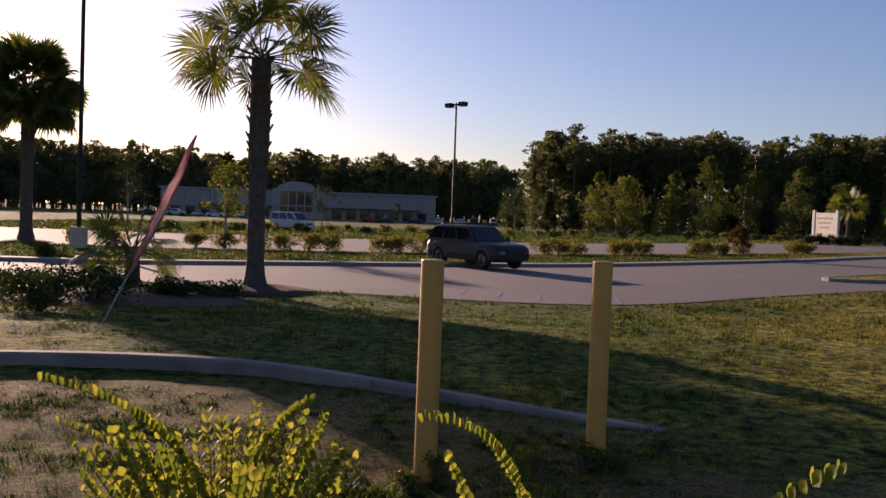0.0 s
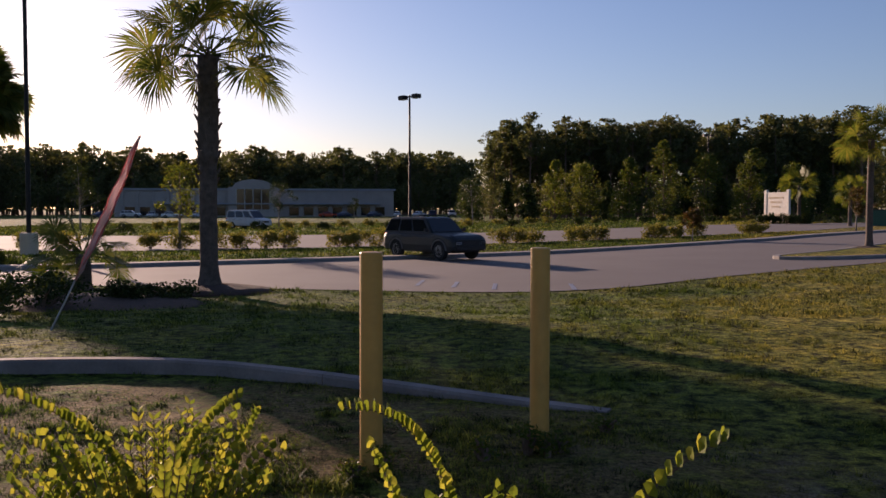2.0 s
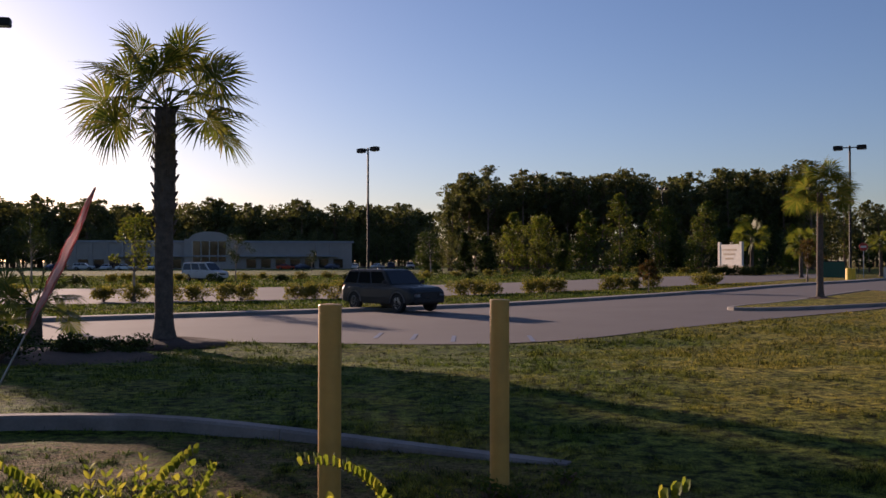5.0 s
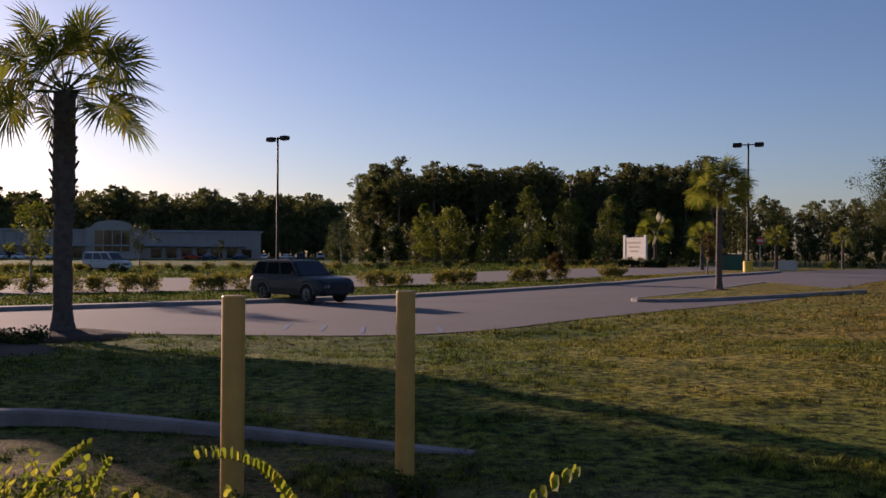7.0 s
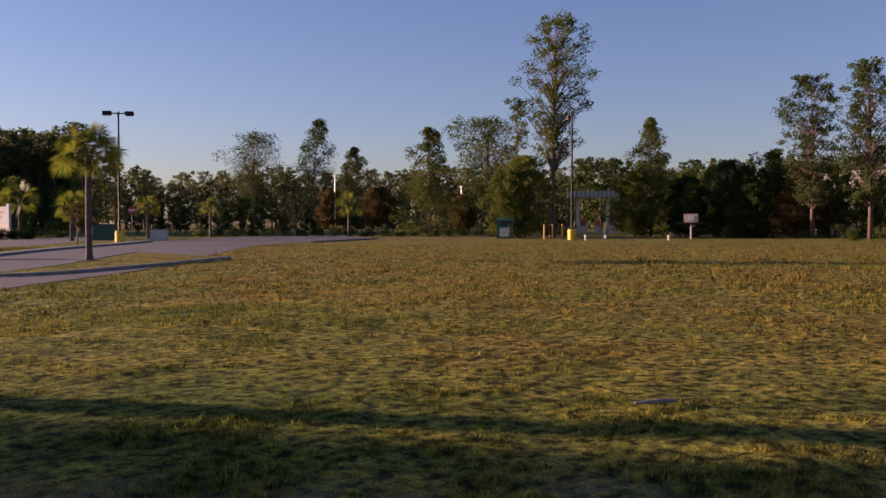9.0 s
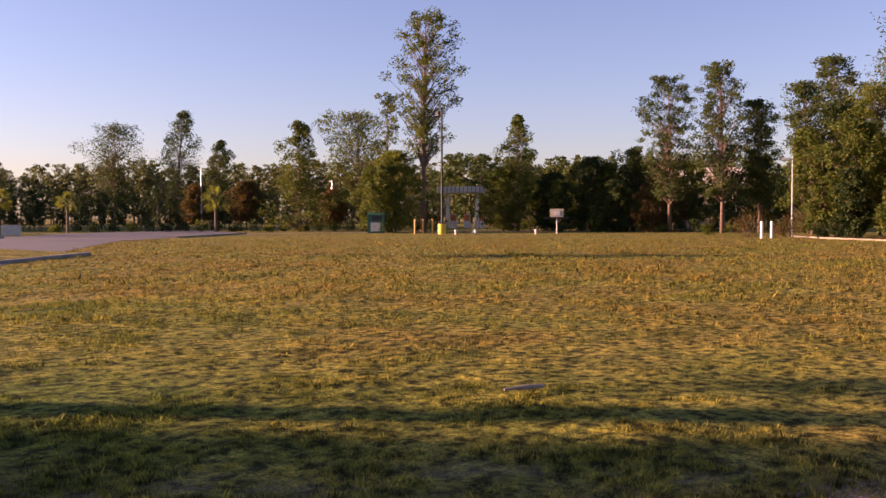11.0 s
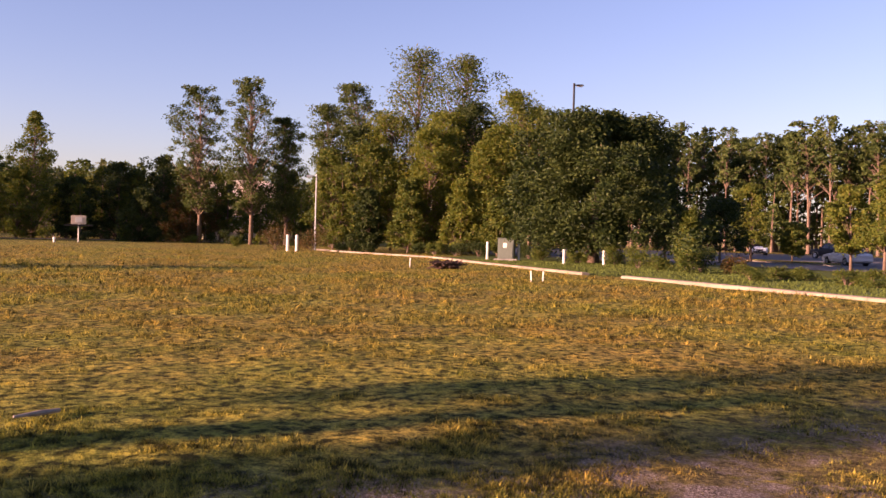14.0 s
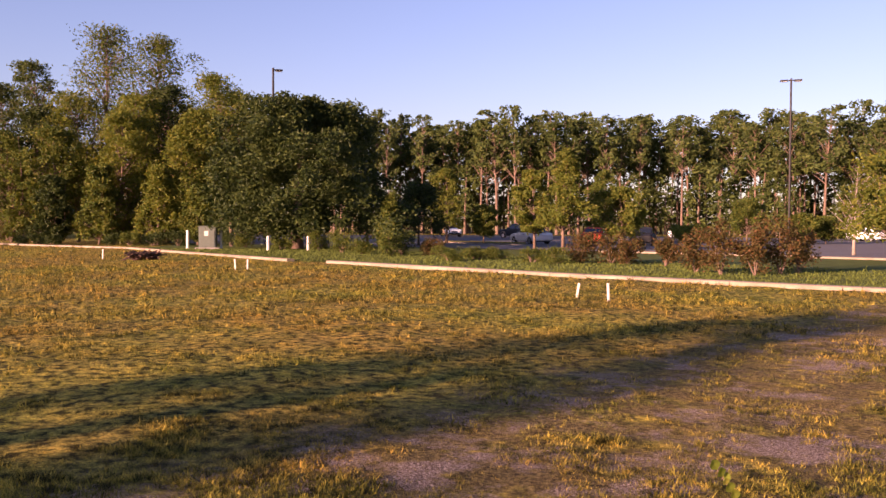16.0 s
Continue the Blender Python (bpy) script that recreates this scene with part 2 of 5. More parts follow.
PINK_CLOTH = cloth("faded_red_cloth", (0.85, 0.40, 0.36))
PALE_CLOTH = cloth("faded_white_cloth", (0.90, 0.78, 0.78))
PALM_LEAF = foliage("palm_leaf", [(0.06, 0.088, 0.02), (0.09, 0.12, 0.028), (0.13, 0.145, 0.036), (0.16, 0.145, 0.042)], 0.5)
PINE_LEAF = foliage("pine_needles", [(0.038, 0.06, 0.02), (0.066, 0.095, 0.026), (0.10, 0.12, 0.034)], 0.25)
# Paler, greyer copy of the pine needles: far haze put into the colour
HAZED_FAR_LEAF = foliage("hazed_far_pine_needles", [(0.066, 0.080, 0.042), (0.10, 0.116, 0.052), (0.135, 0.138, 0.064)], 0.35)
OAK_LEAF = foliage("live_oak_leaf", [(0.018, 0.034, 0.010), (0.034, 0.054, 0.014), (0.062, 0.082, 0.020)], 0.2)
BROAD_LEAF = foliage("broad_leaf", [(0.05, 0.085, 0.018), (0.085, 0.115, 0.022), (0.14, 0.14, 0.03)], 0.35)
YELLOW_LEAF = foliage("yellow_green_leaf", [(0.075, 0.11, 0.02), (0.12, 0.15, 0.028), (0.175, 0.17, 0.034)], 0.4)
RUST_LEAF = foliage("rust_leaf", [(0.06, 0.062, 0.022), (0.10, 0.072, 0.026), (0.14, 0.068, 0.028)], 0.35)
SHRUB_LEAF = foliage("shrub_leaf", [(0.07, 0.08, 0.022), (0.15, 0.15, 0.04), (0.26, 0.23, 0.07)], 0.45)
VARIEGATED = foliage("variegated_leaf", [(0.10, 0.15, 0.025), (0.20, 0.24, 0.04), (0.38, 0.36, 0.08)], 0.5)
GRASS_BLADE = blade_material()


# ---- building helpers ----
def obj(name, bm, mat, parent=None, smooth=False):
    me = bpy.data.meshes.new(name)
    bm.to_mesh(me)
    bm.free()
    if smooth:
        me.shade_smooth()
    me.materials.append(mat)
    ob = new(name, me)
    ob.parent = parent
    return ob


def part(name, bm, mat, parent, label="", smooth=False):
    return tagged(obj(name, bm, mat, parent, smooth), label)


def array_obj(name, verts, faces, mat, parent=None, smooth=False):
    me = bpy.data.meshes.new(name)
    me.from_pydata(np.asarray(verts).tolist(), [], [list(f) for f in np.asarray(faces).tolist()])
    if smooth:
        me.shade_smooth()
    me.materials.append(mat)
    ob = new(name, me)
    ob.parent = parent
    return ob


def thing(name, label, category, m=None, group="", kind=""):
    ob = new(name)
    ob.empty_display_size = 0.2
    if m is not None:
        ob.matrix_basis = m
    return tagged(ob, label, category, group, kind)


def box(sx, sy, sz, x=0, y=0, z=0, bevel=0.0, bm=None, m=None):
    """A box with its base at z."""
    bm = bm or bmesh.new()
    made = bmesh.ops.create_cube(bm, size=1.0, matrix=(m or Matrix()) @ Matrix.Translation((x, y, z + sz / 2)) @ Matrix.Diagonal((sx, sy, sz, 1)))
    if bevel:
        edges = list({e for v in made["verts"] for e in v.link_edges})
        bmesh.ops.bevel(bm, geom=edges, offset=bevel, segments=2, affect="EDGES")
    return bm


def tube(points, radii, sides=8, bm=None, caps=True):
    """A tapered tube through the points."""
    bm = bm or bmesh.new()
    pts = [Vector(p) for p in points]
    rings = []
    for k, p in enumerate(pts):
        d = (pts[min(k + 1, len(pts) - 1)] - pts[max(k - 1, 0)]).normalized()
        side = d.cross(Vector((0, 0, 1)) if abs(d.z) < 0.95 else Vector((1, 0, 0))).normalized()
        other = d.cross(side)
        r = radii[k] if isinstance(radii, (list, tuple)) else radii
        rings.append([bm.verts.new(p + r * (math.cos(a) * side + math.sin(a) * other)) for a in (2 * math.pi * j / sides for j in range(sides))])
    for a, b in zip(rings, rings[1:]):
        for j in range(sides):
            bm.faces.new((a[j], a[(j + 1) % sides], b[(j + 1) % sides], b[j]))
    if caps:
        bm.faces.new(rings[0][::-1])
        bm.faces.new(rings[-1])
    return bm


def lathe(profile, sides=20, bm=None, m=None):
    """A solid of revolution about z from (radius, z) pairs."""
    bm = bm or bmesh.new()
    m = m or Matrix()
    rings = [[bm.verts.new(m @ Vector((r * math.cos(2 * math.pi * j / sides), r * math.sin(2 * math.pi * j / sides), z))) for j in range(sides)] for r, z in profile]
    for a, b in zip(rings, rings[1:]):
        for j in range(sides):
            bm.faces.new((a[j], a[(j + 1) % sides], b[(j + 1) % sides], b[j]))
    bm.faces.new(rings[0][::-1])
    bm.faces.new(rings[-1])
    return bm


def smoothstep(a):
    a = np.clip(a, 0, 1)
    return a * a * (3 - 2 * a)


def ground_z(x, y):
    """The lot lies lower than the lawn, most of all to the left."""
    return -0.45 * smoothstep((np.asarray(y, float) - 12) / 9) * (1 - smoothstep((np.asarray(x, float) - 3) / 35))


def gz(x, y):
    return float(ground_z(x, y))


def polar(az, d):
    """A ground place at degrees to the right of +y, and metres."""
    return d * math.sin(radians(az)), d * math.cos(radians(az))


def on_ground(x, y, turn=0.0, up=0.0):
    return pose(x, y, gz(x, y) + up, 0, 0, turn)


# ---- leaves and trees ----
def leaf_cards(rng, centres, length, width, droop=0.0):
    """Diamond leaves, turned at random, at the centres: vertices and faces."""
    n = len(centres)
    d = rng.normal(size=(n, 3))
    d[:, 2] = d[:, 2] * 0.7 - droop
    d /= np.linalg.norm(d, axis=1, keepdims=True)
    s = np.cross(d, rng.normal(size=(n, 3)))
    s /= np.linalg.norm(s, axis=1, keepdims=True) + 1e-9
    ln = (length * rng.uniform(0.6, 1.3, n))[:, None]
    wd = (width * rng.uniform(0.6, 1.3, n))[:, None]
    up = np.cross(d, s) * ln * 0.12
    v = np.stack([centres - d * ln / 2, centres + s * wd / 2 + up, centres + d * ln / 2, centres - s * wd / 2 + up], 1).reshape(-1, 3)
    return v, np.arange(4 * n).reshape(-1, 4)


def blob_points(rng, centres, radii, each, flat=0.8):
    """Points through loose clumps with frayed edges."""
    c = np.repeat(np.asarray(centres, float), each, 0)
    r = np.repeat(np.asarray(radii, float), each)
    d = rng.normal(size=(len(c), 3))
    d /= np.linalg.norm(d, axis=1, keepdims=True)
    reach = np.sqrt(rng.uniform(0.08, 1.0, len(c))) * np.where(rng.uniform(0, 1, len(c)) < 0.12, rng.uniform(1.0, 1.4, len(c)), 0.95)
    return c + d * (r * reach)[:, None] * np.array([1, 1, flat])


def tree_data(seed, height, crown_from, radius, clumps, clump_r, each, leaf, trunk_r, lean=0.03, flat=0.75, limbs=True, stems=1, taper=0.15, core=0):
    """A trunk with limbs as a bmesh, and leaf cards. radius(u): crown radius at u from 0 (crown's foot) to 1 (top)."""
    rng = np.random.default_rng(seed)
    bm = bmesh.new()
    cs, rs = [], []
    bend = rng.normal(size=2) * lean
    ph = rng.uniform(0, 6.28, 3)
    for st in range(stems):
        off = np.array([0, 0]) if stems == 1 else rng.normal(size=2) * radius(0.4) * 0.35
        line = [(off[0] * min(1, k / 2) + bend[0] * (k / 5) ** 2 * height, off[1] * min(1, k / 2) + bend[1] * (k / 5) ** 2 * height, height * 0.95 * k / 5) for k in range(6)]
        tube(line, [trunk_r * (1.25 if k == 0 else 1 - 0.85 * k / 5) / (1 if stems == 1 else 1.6) for k in range(6)], 7, bm)
    for k in range(clumps):
        u = (k + rng.uniform(0, 1)) / clumps
        a, rad = rng.uniform(0, 2 * math.pi), radius(u) * math.sqrt(rng.uniform(0.1, 1))
        rad *= 0.88 + 0.26 * math.sin(2 * a + ph[0] + 4 * u) + 0.2 * math.sin(3 * a + ph[1] - 9 * u) + 0.14 * math.sin(5 * a + ph[2] + 17 * u)
        z = height * (crown_from + (1 - crown_from) * u)
        f = (z / height / 0.95)
        c = np.array([bend[0] * f * f * height + rad * math.cos(a), bend[1] * f * f * height + rad * math.sin(a), z])
        r = clump_r * rng.uniform(0.6, 1.25) * (1 - taper * u)
        c[2] = min(c[2], height - r * flat)
        cs.append(c)
        rs.append(r)
        if limbs and rad > 0.3:
            z0 = max(height * crown_from * 0.8, z - rad * rng.uniform(0.8, 1.6))
            f0 = z0 / height / 0.95
            p0 = (bend[0] * f0 * f0 * height, bend[1] * f0 * f0 * height, z0)
            mid = ((p0[0] + c[0]) / 2, (p0[1] + c[1]) / 2, (p0[2] * 0.4 + c[2] * 0.6) - 0.05 * rad)
            t0 = trunk_r * 0.35 * (1 - 0.6 * u)
            tube([p0, mid, tuple(c)], [t0, t0 * 0.6, t0 * 0.2], 5, bm, False)
    pts = blob_points(rng, cs, rs, each, flat)
    v, f = leaf_cards(rng, pts, leaf * 1.1, leaf * 0.46)
    if core:
        inner = np.asarray(cs)[rng.integers(len(cs), size=core)] * np.array([0.7, 0.7, 0.95])
        v2, f2 = leaf_cards(rng, inner, clump_r * 1.1, clump_r * 0.7)
        v, f = np.concatenate([v, v2]), np.concatenate([f, f2 + len(v)])
    return bm, v, f


def make_tree(name, label, category, spec, leaf_mat, bark, m, group=""):
    bm, v, f = tree_data(**spec)
    t = thing(name, label, category, m, group)
    part("trunk", bm, bark, t, smooth=True)
    array_obj("crown", v, f, leaf_mat, t)
    return t


def woods(name, label, seed, places, heights, specs, leaf_mat, bark):
    """Far woods as one body: a few kinds of tree, set at many places."""
    rng = np.random.default_rng(seed)
    kinds = []
    for spec in specs:
        bm, v, f = tree_data(**spec)
        me = bpy.data.meshes.new("temp")
        bm.to_mesh(me)
        bm.free()
        tv = np.array([p.co for p in me.vertices])
        tf = [list(p.vertices) for p in me.polygons]
        bpy.data.meshes.remove(me)
        kinds.append((tv, tf, v, f, spec["height"]))
    tvs, tfs, lvs, lfs, nt, nl = [], [], [], [], 0, 0
    for (x, y), h in zip(places, heights):
        tv, tf, v, f, hh = kinds[rng.integers(len(kinds))]
        s, a = h / hh, rng.uniform(0, 6.28)
        w = s * rng.uniform(0.85, 1.2)
        rot = np.array([[w * math.cos(a), -w * math.sin(a), 0], [w * math.sin(a), w * math.cos(a), 0], [0, 0, s]])
        at = np.array([x, y, gz(x, y)])
        tvs.append(tv @ rot.T + at)
        tfs += [[i + nt for i in face] for face in tf]
        nt += len(tv)
        lvs.append(v @ rot.T + at)
        lfs.append(f + nl)
        nl += len(v)
    t = thing(name, label, "woods", kind="stuff")
    array_obj("trunks", np.concatenate(tvs), np.array(tfs, dtype=object), bark, t)
    array_obj("crowns", np.concatenate(lvs), np.concatenate(lfs), leaf_mat, t)
    return t


def umbrella(r):
    return lambda u: r * (0.55 + 0.6 * u) if u < 0.7 else r * (1.0 - (u - 0.7) / 0.3 * 0.5)


def dome(r):
    """Widest at two fifths, rounded over the top."""
    return lambda u: r * math.sqrt(max(0.05, 1 - (u - 0.4) ** 2 / 0.42))


def cone(r):
    return lambda u: r * max(0.0, 1.0 - u) ** 0.55 * (0.82 + 0.18 * math.sin(11 * u))


def round_crown(r):
    return lambda u: r * math.sqrt(max(0.02, 1 - (2 * u - 0.75) ** 2 / 1.6))


# ---- ground ----
ROAD_NEAR = [(-40, 33), (-22, 28.5), (-9.7, 25.6), (-5.7, 24.8), (-0.5, 23.4), (2.3, 22.4), (4.4, 22.7), (6.7, 24.2), (8.5, 26.2), (11.9, 28.6), (15, 30.6), (20, 33.4), (30, 43), (42, 55), (52, 61), (66, 66)]


def value_noise(x, y, size, seed):
    """Smooth noise from -1 to 1 with bumps of that size in metres."""
    table = np.random.default_rng(seed).uniform(-1, 1, (256, 256))
    u, v = np.asarray(x) / size, np.asarray(y) / size
    i, j = np.floor(u).astype(int), np.floor(v).astype(int)
    fu, fv = smoothstep(u - i), smoothstep(v - j)
    pick = lambda p, q: table[p % 256, q % 256]
    return (pick(i, j) * (1 - fu) + pick(i + 1, j) * fu) * (1 - fv) + (pick(i, j + 1) * (1 - fu) + pick(i + 1, j + 1) * fu) * fv


def rough_z(x, y):
    """The lawn's own unevenness: humps, clumps and a worn hollow or two."""
    far = np.hypot(x, y)
    edge = np.interp(x, [q[0] for q in ROAD_NEAR], [q[1] for q in ROAD_NEAR]) - np.asarray(y)
    lumps = 0.022 * value_noise(x, y, 2.3, 1) + 0.016 * value_noise(x, y, 0.7, 2) + 0.012 * value_noise(x, y, 0.4, 3)
    return ground_z(x, y) + lumps * np.clip((70 - far) / 30, 0, 1) * np.clip(edge / 2.0, 0.05, 1)


def ground():
    """One sheet to the horizon, finely divided near the camera."""
    def ticks(lo, hi):
        out, inn = [hi], [lo]
        while out[-1] < 4000:
            out.append(out[-1] + max(0.22, 0.035 * (out[-1] - hi)) * (1 if out[-1] < 70 else 4))
        while inn[-1] > -4000:
            inn.append(inn[-1] - max(0.3, 0.06 * (lo - inn[-1])) * (1 if inn[-1] > -50 else 4))
        return np.concatenate([inn[:0:-1], np.arange(lo, hi, 0.19), out])
    xs, ys = ticks(-10, 22), ticks(-12, 24)
    gx, gy = np.meshgrid(xs, ys)
    v = np.stack([gx.ravel(), gy.ravel(), rough_z(gx, gy).ravel()], 1)
    n = len(xs)
    i = np.arange(len(v)).reshape(len(ys), n)
    f = np.stack([i[:-1, :-1], i[:-1, 1:], i[1:, 1:], i[1:, :-1]], -1).reshape(-1, 4)
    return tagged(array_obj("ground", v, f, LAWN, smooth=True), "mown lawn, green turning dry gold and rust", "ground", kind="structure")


def curve_points(pts, n):
    """n points along a smooth line through the given ones."""
    p = np.array(pts, float)
    s = np.r_[0, np.cumsum(np.linalg.norm(np.diff(p, axis=0), axis=1))]
    t = np.linspace(0, s[-1], n)
    q = np.stack([np.interp(t, s, p[:, k]) for k in range(p.shape[1])], 1)
    for _ in range(6):
        q[1:-1] = 0.25 * q[:-2] + 0.5 * q[1:-1] + 0.25 * q[2:]
    return q


def sheet(name, near, far, mat, label, category, up=0.02, n=120, across=14):
    """A paved sheet between two lines, on the lie of the land."""
    a, b = curve_points(near, n), curve_points(far, n)
    k = np.linspace(0, 1, across)[:, None, None]
    p = (a[None] * (1 - k) + b[None] * k).reshape(-1, 2)
    v = np.c_[p, ground_z(p[:, 0], p[:, 1]) + up]
    i = np.arange(len(v)).reshape(across, n)
    f = np.stack([i[:-1, :-1], i[:-1, 1:], i[1:, 1:], i[1:, :-1]], -1).reshape(-1, 4)
    return tagged(array_obj(name, v, f, mat, smooth=True), label, category, kind="structure")


def kerb(name, pts, width, height, mat, label, category="kerb", piece=3.0, taper=False, lift=0.0):
    """A kerb of cast pieces with open joints, along a line."""
    p = np.array(pts, float)
    length = np.linalg.norm(np.diff(p, axis=0), axis=1).sum()
    q = curve_points(pts, max(8, int(length / 0.5)))
    t = thing(name, label, category, kind="structure")
    step = max(1, int(piece / 0.5))
    for k in range(0, len(q) - 1, step):
        seg = q[k:k + step + 1].copy()
        if len(seg) < 2:
            continue
        d0 = seg[-1] - seg[-2]
        seg[-1] -= d0 / np.linalg.norm(d0) * 0.012
        bm = bmesh.new()
        rings = []
        for j, c in enumerate(seg):
            d = seg[min(j + 1, len(seg) - 1)] - seg[max(j - 1, 0)]
            d /= np.linalg.norm(d)
            nrm = np.array([-d[1], d[0]])
            z = gz(*c) + lift
            h = height * (min(1, 0.15 + (len(q) - 1 - k - j) / 9) if taper else 1)
            prof = [(-0.5, -0.1), (-0.5, h - 0.025), (-0.42, h), (0.42, h), (0.5, h - 0.025), (0.5, -0.1)]
            rings.append([bm.verts.new((c[0] + nrm[0] * w * width, c[1] + nrm[1] * w * width, z + hh)) for w, hh in prof])
        for r0, r1 in zip(rings, rings[1:]):
            for i in range(5):
                bm.faces.new((r0[i], r0[i + 1], r1[i + 1], r1[i]))
        bm.faces.new(rings[0][::-1])
        bm.faces.new(rings[-1])
        bmesh.ops.recalc_face_normals(bm, faces=bm.faces)
        part("kerb_piece", bm, mat, t)
    return t


ground()
ROAD_FAR = [(-52, 45), (-30, 33.5), (-12, 32.6), (-7, 35), (-0.7, 38), (6.6, 42), (14, 47.5), (21.4, 52.6), (26, 57), (36, 65), (44, 73.4), (58, 86), (70, 92), (84, 92)]
LANE_NEAR = [(-60, 52), (-17, 46.5), (-11.4, 46.3), (-3.9, 49.6), (8.2, 56), (20, 62), (31.7, 69), (48, 88)]
LANE_FAR = [(-70, 76), (-27, 72), (-7, 73.5), (14, 82), (30, 92), (43, 99), (54, 106), (60, 108)]
sheet("road", ROAD_NEAR, ROAD_FAR, PAVING, "pinkish grey concrete car park lane", "road")
sheet("lane", LANE_NEAR, LANE_FAR, PAVING, "pinkish grey concrete parking aisle", "road")
kerb("kerb", [(-24, 31.8), (-12, 32.6), (-7, 35), (-0.7, 38), (6.6, 42), (14, 47.5), (21.4, 52.6), (26, 57), (36, 65), (44, 73.4)], 0.9, 0.13, CONCRETE, "pale concrete kerb and gutter along the lane", lift=0.02)
kerb("lawn_kerb", [(-9, 8.3), (-6, 8.95), (-4.1, 9.3), (-3, 9.45), (-1.8, 9.25), (-0.1, 8.3), (0.9, 7.65), (1.7, 7.25)], 0.16, 0.15, OLD_SHADED_CONCRETE, "weathered concrete edging kerb, coloured as in shade, sinking into the lawn", piece=4.0, taper=True)
kerb("walkway_kerb", [(76, 17.2), (70, 13.5), (61.2, 5.6), (50, 1.2), (40.9, -2.9)], 0.36, 0.11, WALKWAY, "sunlit pale concrete kerb beside the lawn", piece=3.0)
kerb("walkway_kerb", [(38.9, -4.4), (27.9, -10.7), (20, -16.3), (8, -25), (-4, -34)], 0.46, 0.11, WALKWAY, "sunlit pale concrete kerb beside the lawn", piece=3.0)


# ---- palms ----
def fan_frond(bm_leaf, bm_stem, base, out, length, fan_r, rng, leaflets=34, sag=0.25, slim=0.020):
    """A petiole and a fan of pointed leaflets that droop at the tips."""
    out = Vector(out).normalized()
    mid = Vector(base) + out * length * 0.55
    tip = Vector(base) + out * length + Vector((0, 0, -sag * length * 0.5))
    tube([base, mid, tip], [0.022, 0.016, 0.010], 4, bm_stem, False)
    axis = (tip - mid).normalized()
    side = axis.cross(Vector((0, 0, 1)))
    side = side.normalized() if side.length > 0.05 else Vector((1, 0, 0))
    twist = rng.uniform(-1.3, 1.3)
    face = side.cross(axis).normalized()
    side = (side * math.cos(twist) + face * math.sin(twist)).normalized()
    face = side.cross(axis).normalized()
    for k in range(leaflets):
        a = -2.3 + 4.6 * k / (leaflets - 1) + rng.uniform(-0.04, 0.04)
        d = axis * math.cos(a) + side * math.sin(a)
        ln = fan_r * (0.78 + 0.22 * math.cos(a * 0.7)) * rng.uniform(0.85, 1.08)
        w = slim * fan_r / 0.7
        across = face.cross(d).normalized()
        p0 = tip
        p1 = tip + d * ln * 0.55 + face * 0.06 * ln
        p2 = tip + d * ln + Vector((0, 0, -0.10 * ln)) + face * rng.uniform(-0.06, 0.06)
        v = [bm_leaf.verts.new(q) for q in (p0, p1 + across * w, p1 - across * w, p2)]
        bm_leaf.faces.new((v[0], v[1], v[2]))
        bm_leaf.faces.new((v[1], v[3], v[2]))


def palm(label, m, height, crown_r, trunk_r, seed, fronds=34, boots=True, group="palms", straight=True, skirt=0.55, lean=0.0, leaf_mat=PALM_LEAF, slim=0.022):
    rng = random.Random(seed)
    t = thing("palm_tree", label, "palm tree", m, group)
    top = height - crown_r * 0.95
    tr = bmesh.new()
    n = 26
    line, rad = [], []
    for k in range(n + 1):
        u = k / n
        line.append((lean * u * u, 0.02 * math.sin(u * 5), top * u - 0.06))
        flare = 1 + 0.55 * max(0, 1 - u * 9)
        rad.append(trunk_r * flare * (1 + 0.05 * (k % 2)) * (1 - 0.12 * u + (0.22 if boots and u > 0.55 else 0)))
    tube(line, rad, 14, tr)
    part("trunk", tr, PALM_BARK, t)
    if boots:
        for k in range(64):
            u = 0.46 + 0.54 * k / 64
            a = k * 2.4
            p = Vector((lean * u * u + trunk_r * 0.95 * math.cos(a), trunk_r * 0.95 * math.sin(a), top * u))
            d = Vector((math.cos(a) * 0.62, math.sin(a) * 0.62, 1.0))
            part("leaf_base", tube([p, p + d * rng.uniform(0.12, 0.22)], [0.045, 0.025], 4), PALM_BARK, t)
    for k in range(fronds):
        leaf, stem = bmesh.new(), bmesh.new()
        u = k / fronds
        el = math.asin(max(-1, min(1, 0.98 - (0.98 + skirt) * u)))
        a = k * 2.39996 + rng.uniform(-0.25, 0.25)
        out = (math.cos(a) * math.cos(el), math.sin(a) * math.cos(el), math.sin(el))
        base = (lean + 0.5 * trunk_r * math.cos(a), 0.5 * trunk_r * math.sin(a), top + 0.1 - 0.2 * u)
        length = crown_r * rng.uniform(0.48, 0.64)
        fan_frond(leaf, stem, base, out, length, crown_r * 0.46, rng, sag=0.15 + 0.45 * u, slim=slim)
        frond = part("frond", leaf, leaf_mat, t)
        part("stalk", stem, PALM_LEAF, frond)
    return t


def mulch_ring(m, r, seed, label="low ring of dark brown mulch round a palm trunk"):
    rng = random.Random(seed)
    prof = [(r, -0.05), (r * 0.9, 0.05), (r * 0.6, 0.12), (r * 0.25, 0.17), (0.02, 0.18)]
    bm = lathe(prof, 26)
    for v in bm.verts:
        v.co.z += rng.uniform(-0.018, 0.018)
        v.co.x *= 1 + rng.uniform(-0.06, 0.06)
    ob = obj("mulch_bed", bm, MULCH, None, True)
    ob.matrix_basis = m
    return tagged(ob, label, "mulch")


